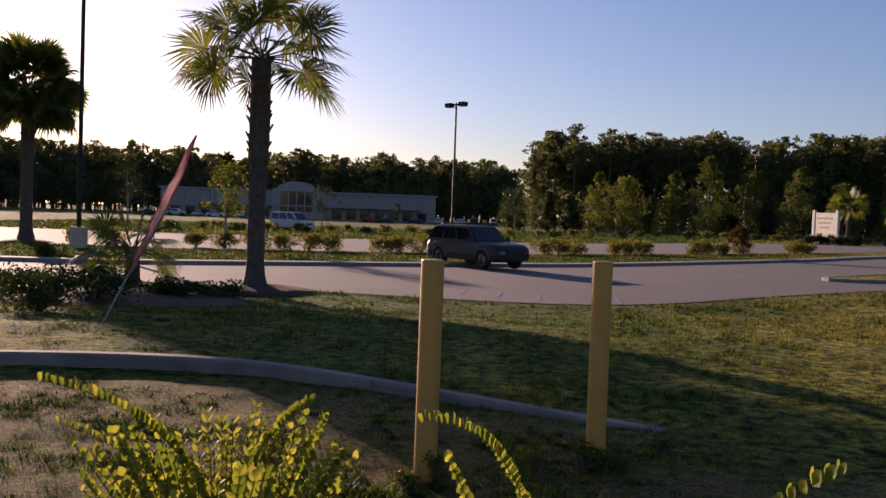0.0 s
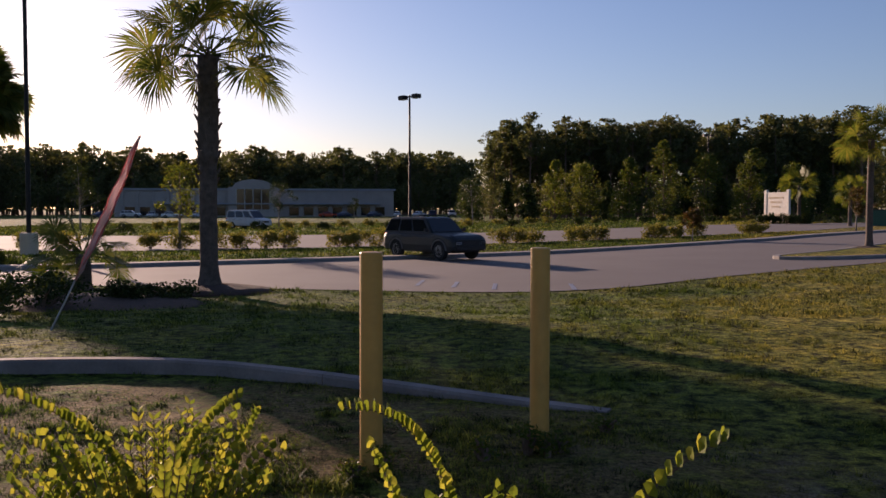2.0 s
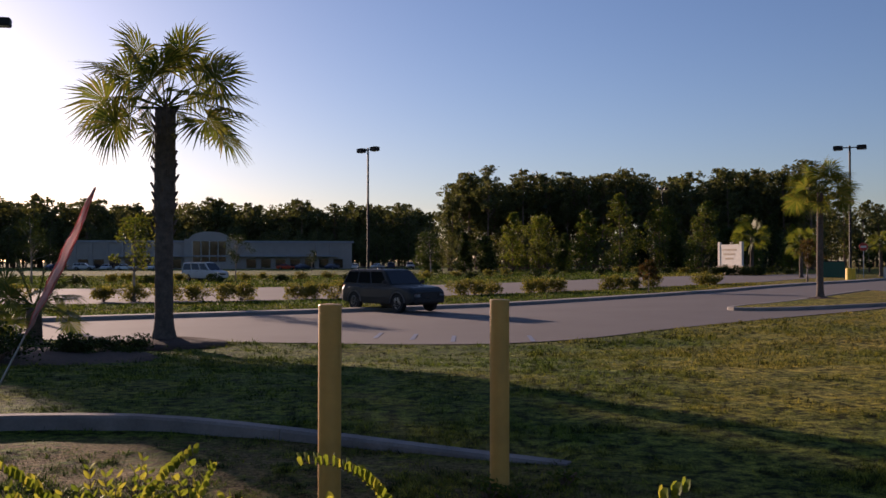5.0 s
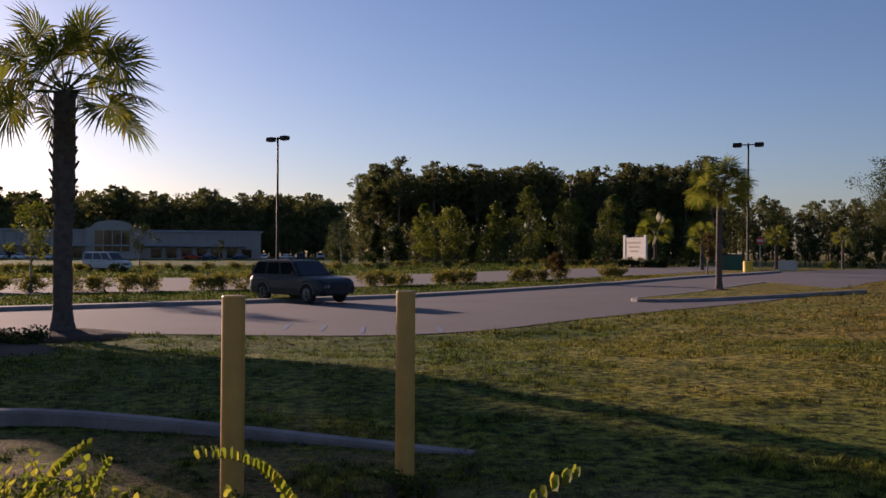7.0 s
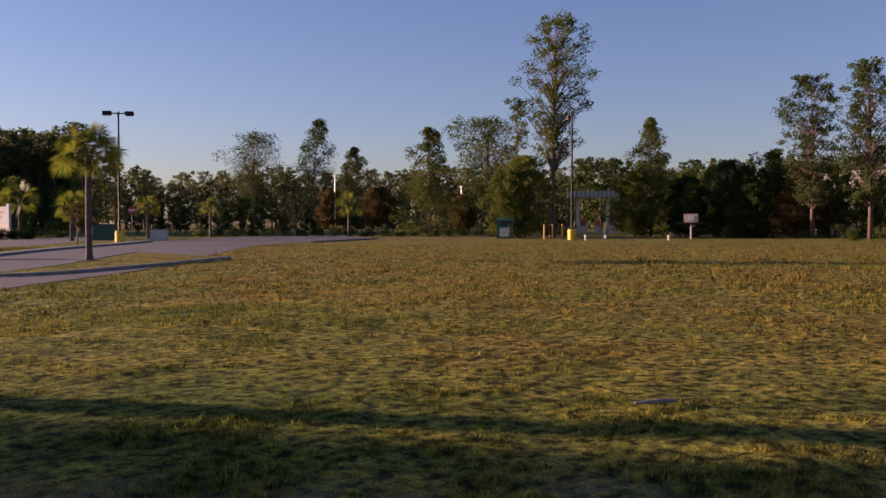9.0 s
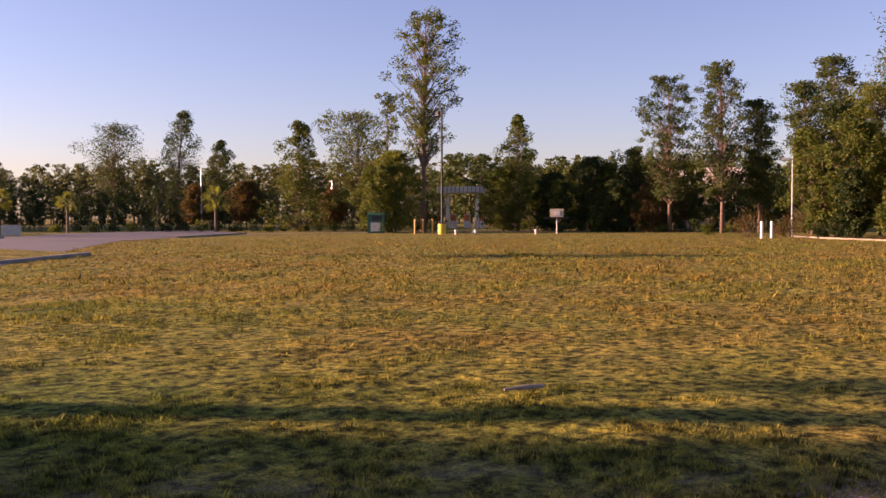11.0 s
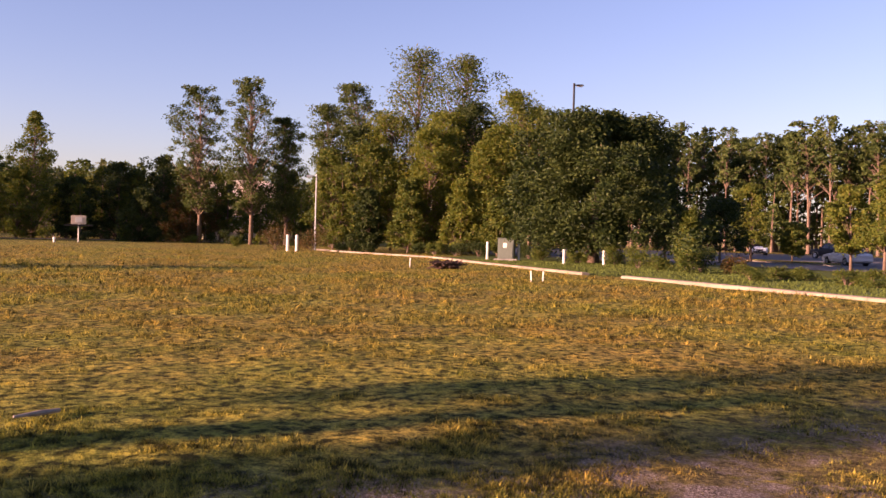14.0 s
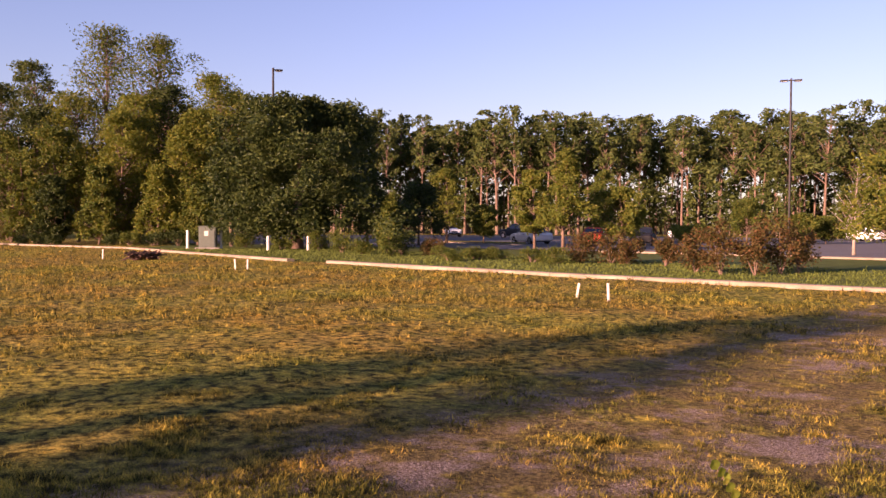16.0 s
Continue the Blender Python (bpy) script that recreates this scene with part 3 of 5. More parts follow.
palm("tall cabbage palm with bushy fan fronds on the lawn", on_ground(-4.68, 23.6, 40), 8.2, 2.35, 0.225, 3, 27, skirt=0.22)
mulch_ring(on_ground(-4.5, 23.6), 1.55, 4)
palm("cabbage palm beside the car park lane, back-lit", on_ground(-21.0, 47.5, 90), 10.6, 2.85, 0.3, 8, 84, skirt=0.6, slim=0.045)
mulch_ring(on_ground(-21.0, 47.5), 1.4, 9)
palm("young cabbage palm with a slim grey trunk on a kerbed island", on_ground(21.4, 40.6, 10), 6.7, 1.75, 0.15, 12, 34, boots=False, skirt=0.25)
mulch_ring(on_ground(21.4, 40.6), 1.15, 13)
palm("small palm by the far walkway with browning fronds", on_ground(54.5, 90.8, 0), 5.0, 1.55, 0.16, 15, 24, boots=False)
palm("small palm by the far walkway with browning fronds", on_ground(63.5, 92.2, 50), 4.8, 1.5, 0.16, 16, 24, boots=False)
palm("small palm by the far walkway with browning fronds", on_ground(76.5, 82.5, 120), 5.6, 1.9, 0.17, 17, 26, boots=False)
palm("young palm with yellow-green fronds beside the cream sign", on_ground(*polar(24.1, 112), 30), 6.6, 2.3, 0.2, 21, 26, boots=False, leaf_mat=YELLOW_LEAF)
palm("young palm with yellow-green fronds by the parking aisle", on_ground(*polar(26.8, 95), 80), 5.0, 1.8, 0.17, 22, 24, boots=False, leaf_mat=YELLOW_LEAF)
palm("low sago-like palm with a short trunk in the bed", on_ground(-8.0, 24.2, 0), 2.3, 1.4, 0.2, 18, 18, boots=False, skirt=0.35, group="", leaf_mat=BROAD_LEAF)


# ---- kerbed island of the young palm ----
kerb("island_kerb", [(27, 37.6), (22, 35.6), (17, 34.2), (14.4, 34.5), (14.9, 35.8), (19, 38.8), (24, 44), (28, 48)], 0.25, 0.14, CONCRETE, "pale concrete kerb of a lawn island", piece=2.0)
sheet("island_lawn", [(26.8, 37.8), (22, 35.9), (17, 34.5), (14.7, 34.9)], [(28, 47.5), (24, 43.5), (19, 38.6), (14.9, 35.6)], LAWN, "lawn of a kerbed island", "lawn", up=0.12, n=30, across=6)
kerb("island_kerb", [(51, 59.5), (55, 61.5), (61, 64.5), (66, 67)], 0.3, 0.15, WALKWAY, "sunlit tip of a pale concrete kerb", piece=2.0)
sheet("walkway", [(60, 64.5), (74, 62), (84, 52), (96, 40), (110, 26)], [(60, 66.5), (75, 64), (86, 53.5), (98, 41.5), (112, 28)], WALKWAY, "pale concrete walkway beyond the field", "walkway", up=0.05, n=50, across=3)


# ---- bollards ----
def bollard(label, m, height, r, mat):
    t = thing("bollard", label, "bollard", m, "yellow bollards")
    part("sleeve", lathe([(r * 1.02, -0.1), (r * 1.02, 0.0), (r, 0.25), (r, height - 0.02)], 32), mat, t, smooth=False)
    part("cap", lathe([(r * 1.012, height - 0.02), (r * 1.012, height - 0.008), (r * 0.96, height - 0.001), (r * 0.5, height + 0.003), (0.001, height + 0.004)], 32), mat, t)
    return t


bollard("weathered ochre-yellow plastic-sleeved bollard in rough grass", pose(-0.175, 5.75, 0, 0.3, 0.2, 0), 1.365, 0.071, YELLOW)
bollard("weathered ochre-yellow plastic-sleeved bollard in rough grass", pose(0.96, 6.2, 0, 0, 0.3, 70), 1.37, 0.066, YELLOW)


# ---- lamp posts ----
def lamp_post(label, m, height, head=0.75, arm=0.55, base=True, single=False, pole_mat=BLACK_METAL, base_h=1.0, base_mat=YELLOW_BRIGHT, flat=False, slim=1.0):
    t = thing("lamp_post", label, "lamp post", m, "car park lamps")
    if base:
        part("base", lathe([(0.40, -0.2), (0.40, base_h - 0.05), (0.36, base_h), (0.001, base_h)], 18), base_mat, t, "painted concrete base")
    part("pole", tube([(0, 0, base_h if base else -0.1), (0, 0, height)], [0.11 * slim, 0.085 * slim], 10), pole_mat, t)
    for s in ((1,) if single else (1, -1)):
        part("arm", box(arm + 0.1, 0.09, 0.09, s * (arm + 0.1) / 2, 0, height - 0.2), pole_mat, t)
        h = 0.14 if flat else 0.36
        hd = part("head", box(head, head * 0.75, h, s * (arm + head / 2), 0, height - 0.34 if not flat else height - 0.25, 0.03), pole_mat, t)
        part("lens", box(head * 0.8, head * 0.55, 0.02, s * (arm + head / 2), 0, (height - 0.365) if not flat else height - 0.275), LENS_GREY, hd)
    return t


lamp_post("tall dark twin-headed car park lamp beside the lane", on_ground(-16.6, 43.0, 10), 13.0, base_mat=TAN)
lamp_post("dark twin-headed car park lamp on a planted strip", on_ground(1.4, 82.0, -52), 12.1)
lamp_post("dark twin-headed car park lamp on a bright yellow base", on_ground(42.1, 74.7, -33), 11.4)
lamp_post("slim dark car park lamp on a yellow base beyond the field", on_ground(73.5, 48.5, 60), 11.7, 0.6, 0.3, True, True)
lamp_post("dark car park lamp standing before the woods", on_ground(*polar(19.0, 150), 5), 13.2, 0.5, 0.3, False)
lamp_post("dark car park lamp before yellow-green trees", on_ground(*polar(10.0, 170), 60), 9.0, 0.7, 0.3, False, True)
lamp_post("slim pole with a single lamp rising over the trees", on_ground(76.9, -4.0, -82), 14.3, 0.55, 0.2, False, True, flat=True)
lamp_post("tall dark twin-armed car park lamp", on_ground(71.4, -47.9, 60), 14.4, 0.65, 0.25, False, flat=True)
lamp_post("grey street lamp by the far road", on_ground(*polar(42.0, 125), 60), 8.2, 0.5, 0.3, False, True, GREY_METAL, flat=True)
lamp_post("grey street lamp by the far road", on_ground(*polar(49.8, 128), 60), 6.8, 0.5, 0.3, False, True, GREY_METAL, flat=True)
lamp_post("grey street lamp among the trees", on_ground(*polar(77.3, 76), 100), 6.2, 0.5, 0.3, False, True, GREY_METAL, flat=True, slim=0.7)


# ---- vehicles ----
def wheel(parent, x, y, r, w, side):
    m = pose(x, y, r, 90, 0, 0)
    tyre = part("wheel", lathe([(r * 0.62, -w / 2), (r * 0.93, -w / 2), (r, -w * 0.3), (r, w * 0.3), (r * 0.93, w / 2), (r * 0.62, w / 2)], 28, None, m), TYRE, parent, "black tyre on a silver alloy rim")
    bm = bmesh.new()
    o = -side * (w / 2 - 0.02)
    lathe([(0.001, o - 0.01), (r * 0.2, o - 0.01), (r * 0.2, o), (r * 0.2, o + 0.01), (0.001, o + 0.01)], 14, bm, m)
    for k in range(5):
        a = 2 * math.pi * k / 5
        box(r * 0.5, 0.11, 0.03, r * 0.38, 0, o - 0.015, 0, bm, m @ pose(0, 0, 0, 0, 0, math.degrees(a)))
    lathe([(r * 0.57, o - 0.02), (r * 0.65, o - 0.02), (r * 0.65, o + 0.02), (r * 0.57, o + 0.02)], 24, bm, m)
    part("rim", bm, RIM, tyre)
    hub = bmesh.new()
    lathe([(0.001, -0.03), (r * 0.6, -0.03), (r * 0.6, 0.03), (0.001, 0.03)], 20, hub, m)
    part("brake_disc", hub, BLACK_PLASTIC, tyre)


SHAPES = {
    # length, width, wheelbase, wheel radius, belt height, roof height, nose height, base of windscreen, roof front, roof rear, tail foot (all along the length, from the middle)
    "suv": dict(L=4.82, W=1.86, wb=2.89, r=0.37, belt=1.10, roof=1.72, nose=0.98, a=1.02, b=0.38, c=-2.02, d=-2.34, deck=None, sill=0.36),
    "van": dict(L=5.0, W=1.95, wb=3.0, r=0.34, belt=1.12, roof=1.95, nose=1.02, a=1.55, b=0.75, c=-2.35, d=-2.44, deck=None, sill=0.32),
    "sedan": dict(L=4.6, W=1.80, wb=2.7, r=0.32, belt=0.95, roof=1.45, nose=0.80, a=0.85, b=0.15, c=-0.95, d=-1.65, deck=1.0, sill=0.28),
}


def vehicle(name, label, shape, paint, m, rack=False, group=""):
    """A vehicle that faces +x: lower body, cabin, panes, lights, mirrors and wheels."""
    s = SHAPES[shape]
    L, W, r, belt, roof, nose, sill = s["L"], s["W"], s["r"], s["belt"], s["roof"], s["nose"], s["sill"]
    t = thing(name, label, "car", m, group)
    # lower body, lofted along the length, with wheel arches left open below
    st = []
    fa, ra = s["wb"] / 2 + 0.06, -s["wb"] / 2 + 0.06
    tail = s["deck"] or belt
    for x in np.linspace(-L / 2, L / 2, 49):
        e = min(1, (L / 2 - abs(x)) / 0.35)
        hw = W / 2 * (0.86 + 0.14 * math.sqrt(max(0, 1 - (1 - e) ** 2)))
        if x > s["a"]:
            u = (x - s["a"]) / (L / 2 - s["a"])
            top = belt + (nose - belt) * u ** 1.2
        elif x < s["d"] + 0.1 and s["deck"]:
            top = tail - 0.03
        else:
            top = belt
        top -= (1 - e) ** 2 * 0.16
        low = sill + (1 - e) ** 2 * 0.10
        for c in (fa, ra):
            q = abs(x - c) / (r * 1.22)
            if q < 1:
                low = max(low, r + r * 1.18 * math.sqrt(1 - q * q) - 0.0)
        st.append((x, hw, low, max(top, low + 0.08)))
    bm = bmesh.new()
    rings = []
    for x, hw, low, top in st:
        h = top - low
        prof = [(-0.97, low), (-1.0, low + 0.30 * h), (-0.985, low + 0.72 * h), (-0.93, top - 0.05), (-0.80, top), (0.80, top), (0.93, top - 0.05), (0.985, low + 0.72 * h), (1.0, low + 0.30 * h), (0.97, low)]
        rings.append([bm.verts.new((x, hw * k, z)) for k, z in prof])
    for p, q in zip(rings, rings[1:]):
        for j in range(10):
            bm.faces.new((p[j], p[(j + 1) % 10], q[(j + 1) % 10], q[j]))
    bm.faces.new(rings[0])
    bm.faces.new(rings[-1][::-1])
    bmesh.ops.recalc_face_normals(bm, faces=bm.faces)
    part("body", bm, paint, t, smooth=False)
    # underbody and wheel wells
    part("underbody", box(L * 0.86, W * 0.82, belt - sill - 0.25, 0, 0, sill - 0.06), BLACK_PLASTIC, t)
    # cabin
    a, b, c, d = s["a"], s["b"], s["c"], s["d"]
    wb_, wt = W / 2 * 0.92, W / 2 * 0.76
    zb, zt = belt - 0.03, roof - 0.05
    bm = bmesh.new()
    low = [bm.verts.new(p) for p in ((a, -wb_, zb), (a, wb_, zb), (d, wb_, zb), (d, -wb_, zb))]
    top = [bm.verts.new(p) for p in ((b, -wt, zt), (b, wt, zt), (c, wt, zt), (c, -wt, zt))]
    crown = [bm.verts.new(p) for p in ((b - 0.22, -wt * 0.8, roof), (b - 0.22, wt * 0.8, roof), (c + 0.2, wt * 0.8, roof), (c + 0.2, -wt * 0.8, roof))]
    for p, q in ((low, top), (top, crown)):
        for j in range(4):
            bm.faces.new((p[j], p[(j + 1) % 4], q[(j + 1) % 4], q[j]))
    bm.faces.new(crown)
    bmesh.ops.bevel(bm, geom=[e for e in bm.edges if not all(v in low for v in e.verts)], offset=0.035, segments=2, affect="EDGES")
    bmesh.ops.recalc_face_normals(bm, faces=bm.faces)
    part("cabin", bm, paint, t)

    def pane(name, p0, p1, p2, p3, out, mat=GLASS, thick=0.012):
        q = [Vector(p) + Vector(out) * 0.004 for p in (p0, p1, p2, p3)]
        g = bmesh.new()
        inner = [g.verts.new(p) for p in q]
        outer = [g.verts.new(p + Vector(out) * thick) for p in q]
        g.faces.new(outer)
        for j in range(4):
            g.faces.new((inner[j], inner[(j + 1) % 4], outer[(j + 1) % 4], outer[j]))
        bmesh.ops.recalc_face_normals(g, faces=g.faces)
        return part(name, g, mat, t)

    def side_point(u, v, sgn):
        """On the cabin's flank: u along from windscreen to tail, v from belt to roof."""
        x0, x1 = a + (d - a) * u, b + (c - b) * u
        return (x0 + (x1 - x0) * v, sgn * (wb_ + (wt - wb_) * v), zb + (zt - zb) * v)

    cuts = {"suv": ((0.07, 0.36), (0.40, 0.66), (0.70, 0.96)), "van": ((0.06, 0.3), (0.34, 0.62), (0.66, 0.95)), "sedan": ((0.08, 0.48), (0.52, 0.93))}[shape]
    for sgn in (1, -1):
        for u0, u1 in cuts:
            pane("side_window", side_point(u0, 0.12, sgn), side_point(u1, 0.12, sgn), side_point(u1, 0.9, sgn), side_point(u0, 0.9, sgn), (0, sgn, 0.2))
    pane("windscreen", (a - 0.05, -wb_ * 0.9, zb + 0.05), (a - 0.05, wb_ * 0.9, zb + 0.05), (b + 0.05, wt * 0.9, zt - 0.04), (b + 0.05, -wt * 0.9, zt - 0.04), (0.7, 0, 0.7))
    pane("rear_window", (d + 0.03, -wb_ * 0.86, zb + 0.1), (d + 0.03, wb_ * 0.86, zb + 0.1), (c - 0.02, wt * 0.86, zt - 0.04), (c - 0.02, -wt * 0.86, zt - 0.04), (-0.95, 0, 0.3))
    # nose and tail
    x1 = L / 2
    part("grille", box(0.05, W * 0.42, 0.2, x1 - 0.015, 0, nose - 0.40, 0.015), BLACK_PLASTIC, t)
    part("front_bumper", box(0.2, W * 0.86, 0.24, x1 - 0.06, 0, sill + 0.02, 0.05), paint if shape != "suv" else BLACK_PLASTIC, t)
    part("rear_bumper", box(0.2, W * 0.86, 0.24, -x1 + 0.06, 0, sill + 0.06, 0.05), paint if shape != "suv" else BLACK_PLASTIC, t)
    for sgn in (1, -1):
        part("headlight", box(0.16, W * 0.19, 0.17, x1 - 0.08, sgn * W * 0.335, nose - 0.38, 0.03), HEADLIGHT, t, "clear headlight")
        part("tail_light", box(0.14, 0.13, 0.34 if shape != "sedan" else 0.16, -x1 + 0.10, sgn * W * 0.405, tail - 0.36, 0.02), TAIL_RED, t, "red tail light")
        part("side_mirror", box(0.13, 0.2, 0.15, a - 0.22, sgn * (W / 2 + 0.07), belt + 0.02, 0.03), BLACK_PLASTIC, t)
        for hx in ((0.1, -0.85) if shape != "sedan" else (-0.1, -0.95)):
            part("door_handle", box(0.2, 0.04, 0.035, hx - 0.25, sgn * (W / 2 * 0.985 + 0.005), belt - 0.16, 0.008), BLACK_PLASTIC, t)
        for wx in (fa, ra):
            wheel(t, wx, sgn * (W / 2 - 0.12), r, 0.23, sgn)
            arch = bmesh.new()
            pts = [(wx + r * 1.24 * math.cos(q), sgn * (W / 2 * 0.985), r + r * 1.2 * math.sin(q)) for q in np.linspace(0.05, math.pi - 0.05, 11)]
            tube(pts, 0.035, 5, arch)
            part("wheel_arch", arch, TRIM_GREY if shape == "suv" else paint, t)
    if rack:
        for sgn in (1, -1):
            part("roof_rail", tube([(b - 0.3, sgn * wt * 0.78, roof), (b - 0.38, sgn * wt * 0.78, roof + 0.07), (c + 0.42, sgn * wt * 0.78, roof + 0.07), (c + 0.34, sgn * wt * 0.78, roof)], 0.022, 6), BLACK_PLASTIC, t)
        for x in (-0.35, -1.2):
            part("cross_bar", tube([(x, -wt * 0.78, roof + 0.07), (x, wt * 0.78, roof + 0.07)], 0.018, 6), BLACK_PLASTIC, t)
    return t


vehicle("sport_utility_vehicle", "dark green-grey sport utility vehicle with roof rails, parked in the lane", "suv", PAINT_DARK, on_ground(1.62, 38.6, -54, 0.03), rack=True)
vehicle("minivan", "silver minivan glinting in the low sun", "van", PAINT_SILVER, on_ground(-15.3, 98.5, -35, 0.02))
CARS = [(84.2, 118, 170, "suv", PAINT_WHITE, "white sport utility vehicle in the far car park"), (88.2, 108, 30, "suv", PAINT_BLACK, "black vehicle in the far car park"),
        (103.4 + 5.4, 78, 10, "sedan", PAINT_SILVER, "grey car beside a grass island"), (112.7, 78, -30, "sedan", PAINT_RED, "orange-red car behind reddish bushes"),
        (114.3, 76, -30, "suv", PAINT_BLUE, "dark blue car in the car park"), (115.6, 75, -30, "sedan", PAINT_BLACK, "dark car in the car park"),
        (117.6, 112, 160, "sedan", PAINT_WHITE, "white car in the far car park"), (128.0, 108, 10, "sedan", PAINT_WHITE, "white car under the trees")]
for az, dist, turn, shape, paint, label in CARS:
    if az < 100:
        az += 19.8
    vehicle("car", label, shape, paint, on_ground(*polar(az, dist), turn, 0.02), group="parked cars")
rs = random.Random(21)
for k, az in enumerate((-17.2, -15.6, -14.4, -13.3, -11.9, -4.0, -3.0, -1.2, 0.2, 1.6, 2.4, 3.6)):
    shape, paint = rs.choice(["sedan", "suv", "sedan"]), rs.choice([PAINT_WHITE, PAINT_SILVER, PAINT_BLACK, PAINT_BLUE, PAINT_DARK, PAINT_RED])
    kind = {PAINT_WHITE: "white", PAINT_SILVER: "silver", PAINT_BLACK: "black", PAINT_BLUE: "dark blue", PAINT_DARK: "dark grey", PAINT_RED: "red"}[paint]
    vehicle("car", kind + (" sport utility vehicle" if shape == "suv" else " saloon car") + " in front of the long store", shape, paint, on_ground(*polar(az, 228 + rs.uniform(-4, 4)), rs.choice([90, -90, 60, 0]), 0.02), group="cars at the store")


# ---- long store building ----
def store(m):
    t = thing("store_building", "long pale stucco store with a rounded glazed entrance gable", "building", m)
    wing = part("wall", box(74, 22, 7.6, 0, 11, -0.5), STUCCO, t)
    part("roof", box(75, 23, 0.5, 0, 11, 7.1), ROOF, t, "grey flat parapet cap")
    part("awning", box(60, 2.2, 0.35, 3, -1.1, 3.3), ROOF, t, "grey awning over the shop front")
    # entrance bay with a rounded gable
    bm = bmesh.new()
    pts = [(-6.5, 0), (-6.5, 8.0), (-5.4, 8.0)] + [(5.2 * math.cos(q), 8.0 + 2.0 * math.sin(q)) for q in np.linspace(math.pi, 0, 13)][1:-1] + [(5.4, 8.0), (6.5, 8.0), (6.5, 0)]
    f = bm.faces.new([bm.verts.new((x - 1, -1.6, z)) for x, z in pts])
    ext = bmesh.ops.extrude_face_region(bm, geom=[f])
    bmesh.ops.translate(bm, vec=(0, 5, 0), verts=[v for v in ext["geom"] if isinstance(v, bmesh.types.BMVert)])
    bmesh.ops.recalc_face_normals(bm, faces=bm.faces)
    bay = part("entrance_bay", bm, STUCCO, t)
    for k in range(4):
        w = part("window", box(1.9, 0.15, 5.4, -1 - 3.3 + 2.2 * k, -1.68, 2.0), GLASS, bay)
        part("frame", box(0.12, 0.12, 5.4, -1 - 4.4 + 2.2 * k, -1.72, 2.0), WHITE, w)
    for k in range(18):
        x = -35 + 3.9 * k
        if -10 < x < 6:
            continue
        part("pilaster", box(0.7, 0.5, 7.2, x, -0.28, -0.3), STUCCO, t)
        part("shop_window", box(2.5, 0.12, 2.3, x + 1.95, -0.07, 0.3), GLASS, t)
        part("wall_panel", box(2.6, 0.10, 2.2, x + 1.95, -0.05, 4.1, 0.03), STUCCO, t)
    return t


store(on_ground(*polar(-8.3, 255), 6))


# ---- monument sign ----
def monument_sign(m):
    t = thing("monument_sign", "cream monument sign with a small bracket on top", "sign", m)
    part("base", box(4.2, 0.9, 2.2, 0, 0, -1.4, 0.05), TAN, t)
    part("panel", box(3.2, 0.5, 2.6, 0, 0, 0.75, 0.06), WHITE, t)
    for s in (1, -1):
        part("pillar", box(0.4, 0.7, 3.3, s * 1.7, 0, 0.5, 0.04), WHITE, t)
    part("cap", box(3.8, 0.6, 0.18, 0, 0, 3.3, 0.03), WHITE, t)
    part("bracket", tube([(0, 0, 3.45), (0.1, 0, 3.7), (0.4, 0, 3.75), (0.45, 0, 3.5)], 0.08, 6), BLACK_METAL, t)
    for k in range(3):
        part("lettering_bar", box(2.3 - 0.5 * k, 0.04, 0.22, -0.1, -0.27, 2.7 - 0.55 * k), TAN, t, "faded unreadable lettering")
    return t


monument_sign(on_ground(*polar(22.9, 110), -72, 0.35) @ Matrix.Diagonal((1.05, 0.4, 0.9, 1)))


# ---- trees, far to near ----
rw = np.random.default_rng(7)
PINE_SPECS = [dict(seed=40 + k, height=18.0, crown_from=0.5 + 0.03 * k, radius=dome(2.9 - 0.2 * k), clumps=40, clump_r=1.0, each=26, leaf=0.58, trunk_r=0.2, flat=0.62, core=20) for k in range(4)]
FULL_SPECS = [dict(seed=50 + k, height=16.0, crown_from=0.16, radius=dome(3.6), clumps=46, clump_r=1.25, each=24, leaf=0.7, trunk_r=0.24, limbs=False, core=34) for k in range(3)]
FAR_SPECS = [dict(seed=60 + k, height=16.0, crown_from=0.14, radius=dome(3.9), clumps=36, clump_r=1.45, each=15, leaf=1.0, trunk_r=0.24, limbs=False, core=34) for k in range(3)]


def belt(az0, az1, d0, d1, n, h0, h1, seed):
    r = np.random.default_rng(seed)
    az, d = np.linspace(az0, az1, n) + r.normal(0, (az1 - az0) / n * 0.6, n), r.uniform(d0, d1, n)
    return [polar(a, q) for a, q in zip(az, d)], r.uniform(h0, h1, n)


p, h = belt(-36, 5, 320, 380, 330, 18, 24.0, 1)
woods("far_woods", "dark pine woods along the horizon, back-lit", 1, p, h, FAR_SPECS + FAR_SPECS + PINE_SPECS[:1], HAZED_FAR_LEAF, BARK)
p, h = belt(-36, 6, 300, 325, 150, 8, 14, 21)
woods("undergrowth", "dark undergrowth along the far woods", 21, p, h, FAR_SPECS, HAZED_FAR_LEAF, BARK)
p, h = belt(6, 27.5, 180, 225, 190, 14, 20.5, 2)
woods("pine_woods", "tall dark pines with bare trunks, back-lit", 2, p, h, PINE_SPECS * 2 + FULL_SPECS, HAZED_FAR_LEAF, BARK)
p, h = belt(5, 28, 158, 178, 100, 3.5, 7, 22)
woods("undergrowth", "dark undergrowth at the foot of the pines", 22, p, h, FAR_SPECS, HAZED_FAR_LEAF, BARK)
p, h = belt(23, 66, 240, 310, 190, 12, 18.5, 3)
woods("far_woods", "dark woods far behind the car park", 3, p, h, FAR_SPECS + PINE_SPECS[:2], HAZED_FAR_LEAF, BARK)
p, h = belt(56, 88, 160, 200, 80, 9, 14, 4)
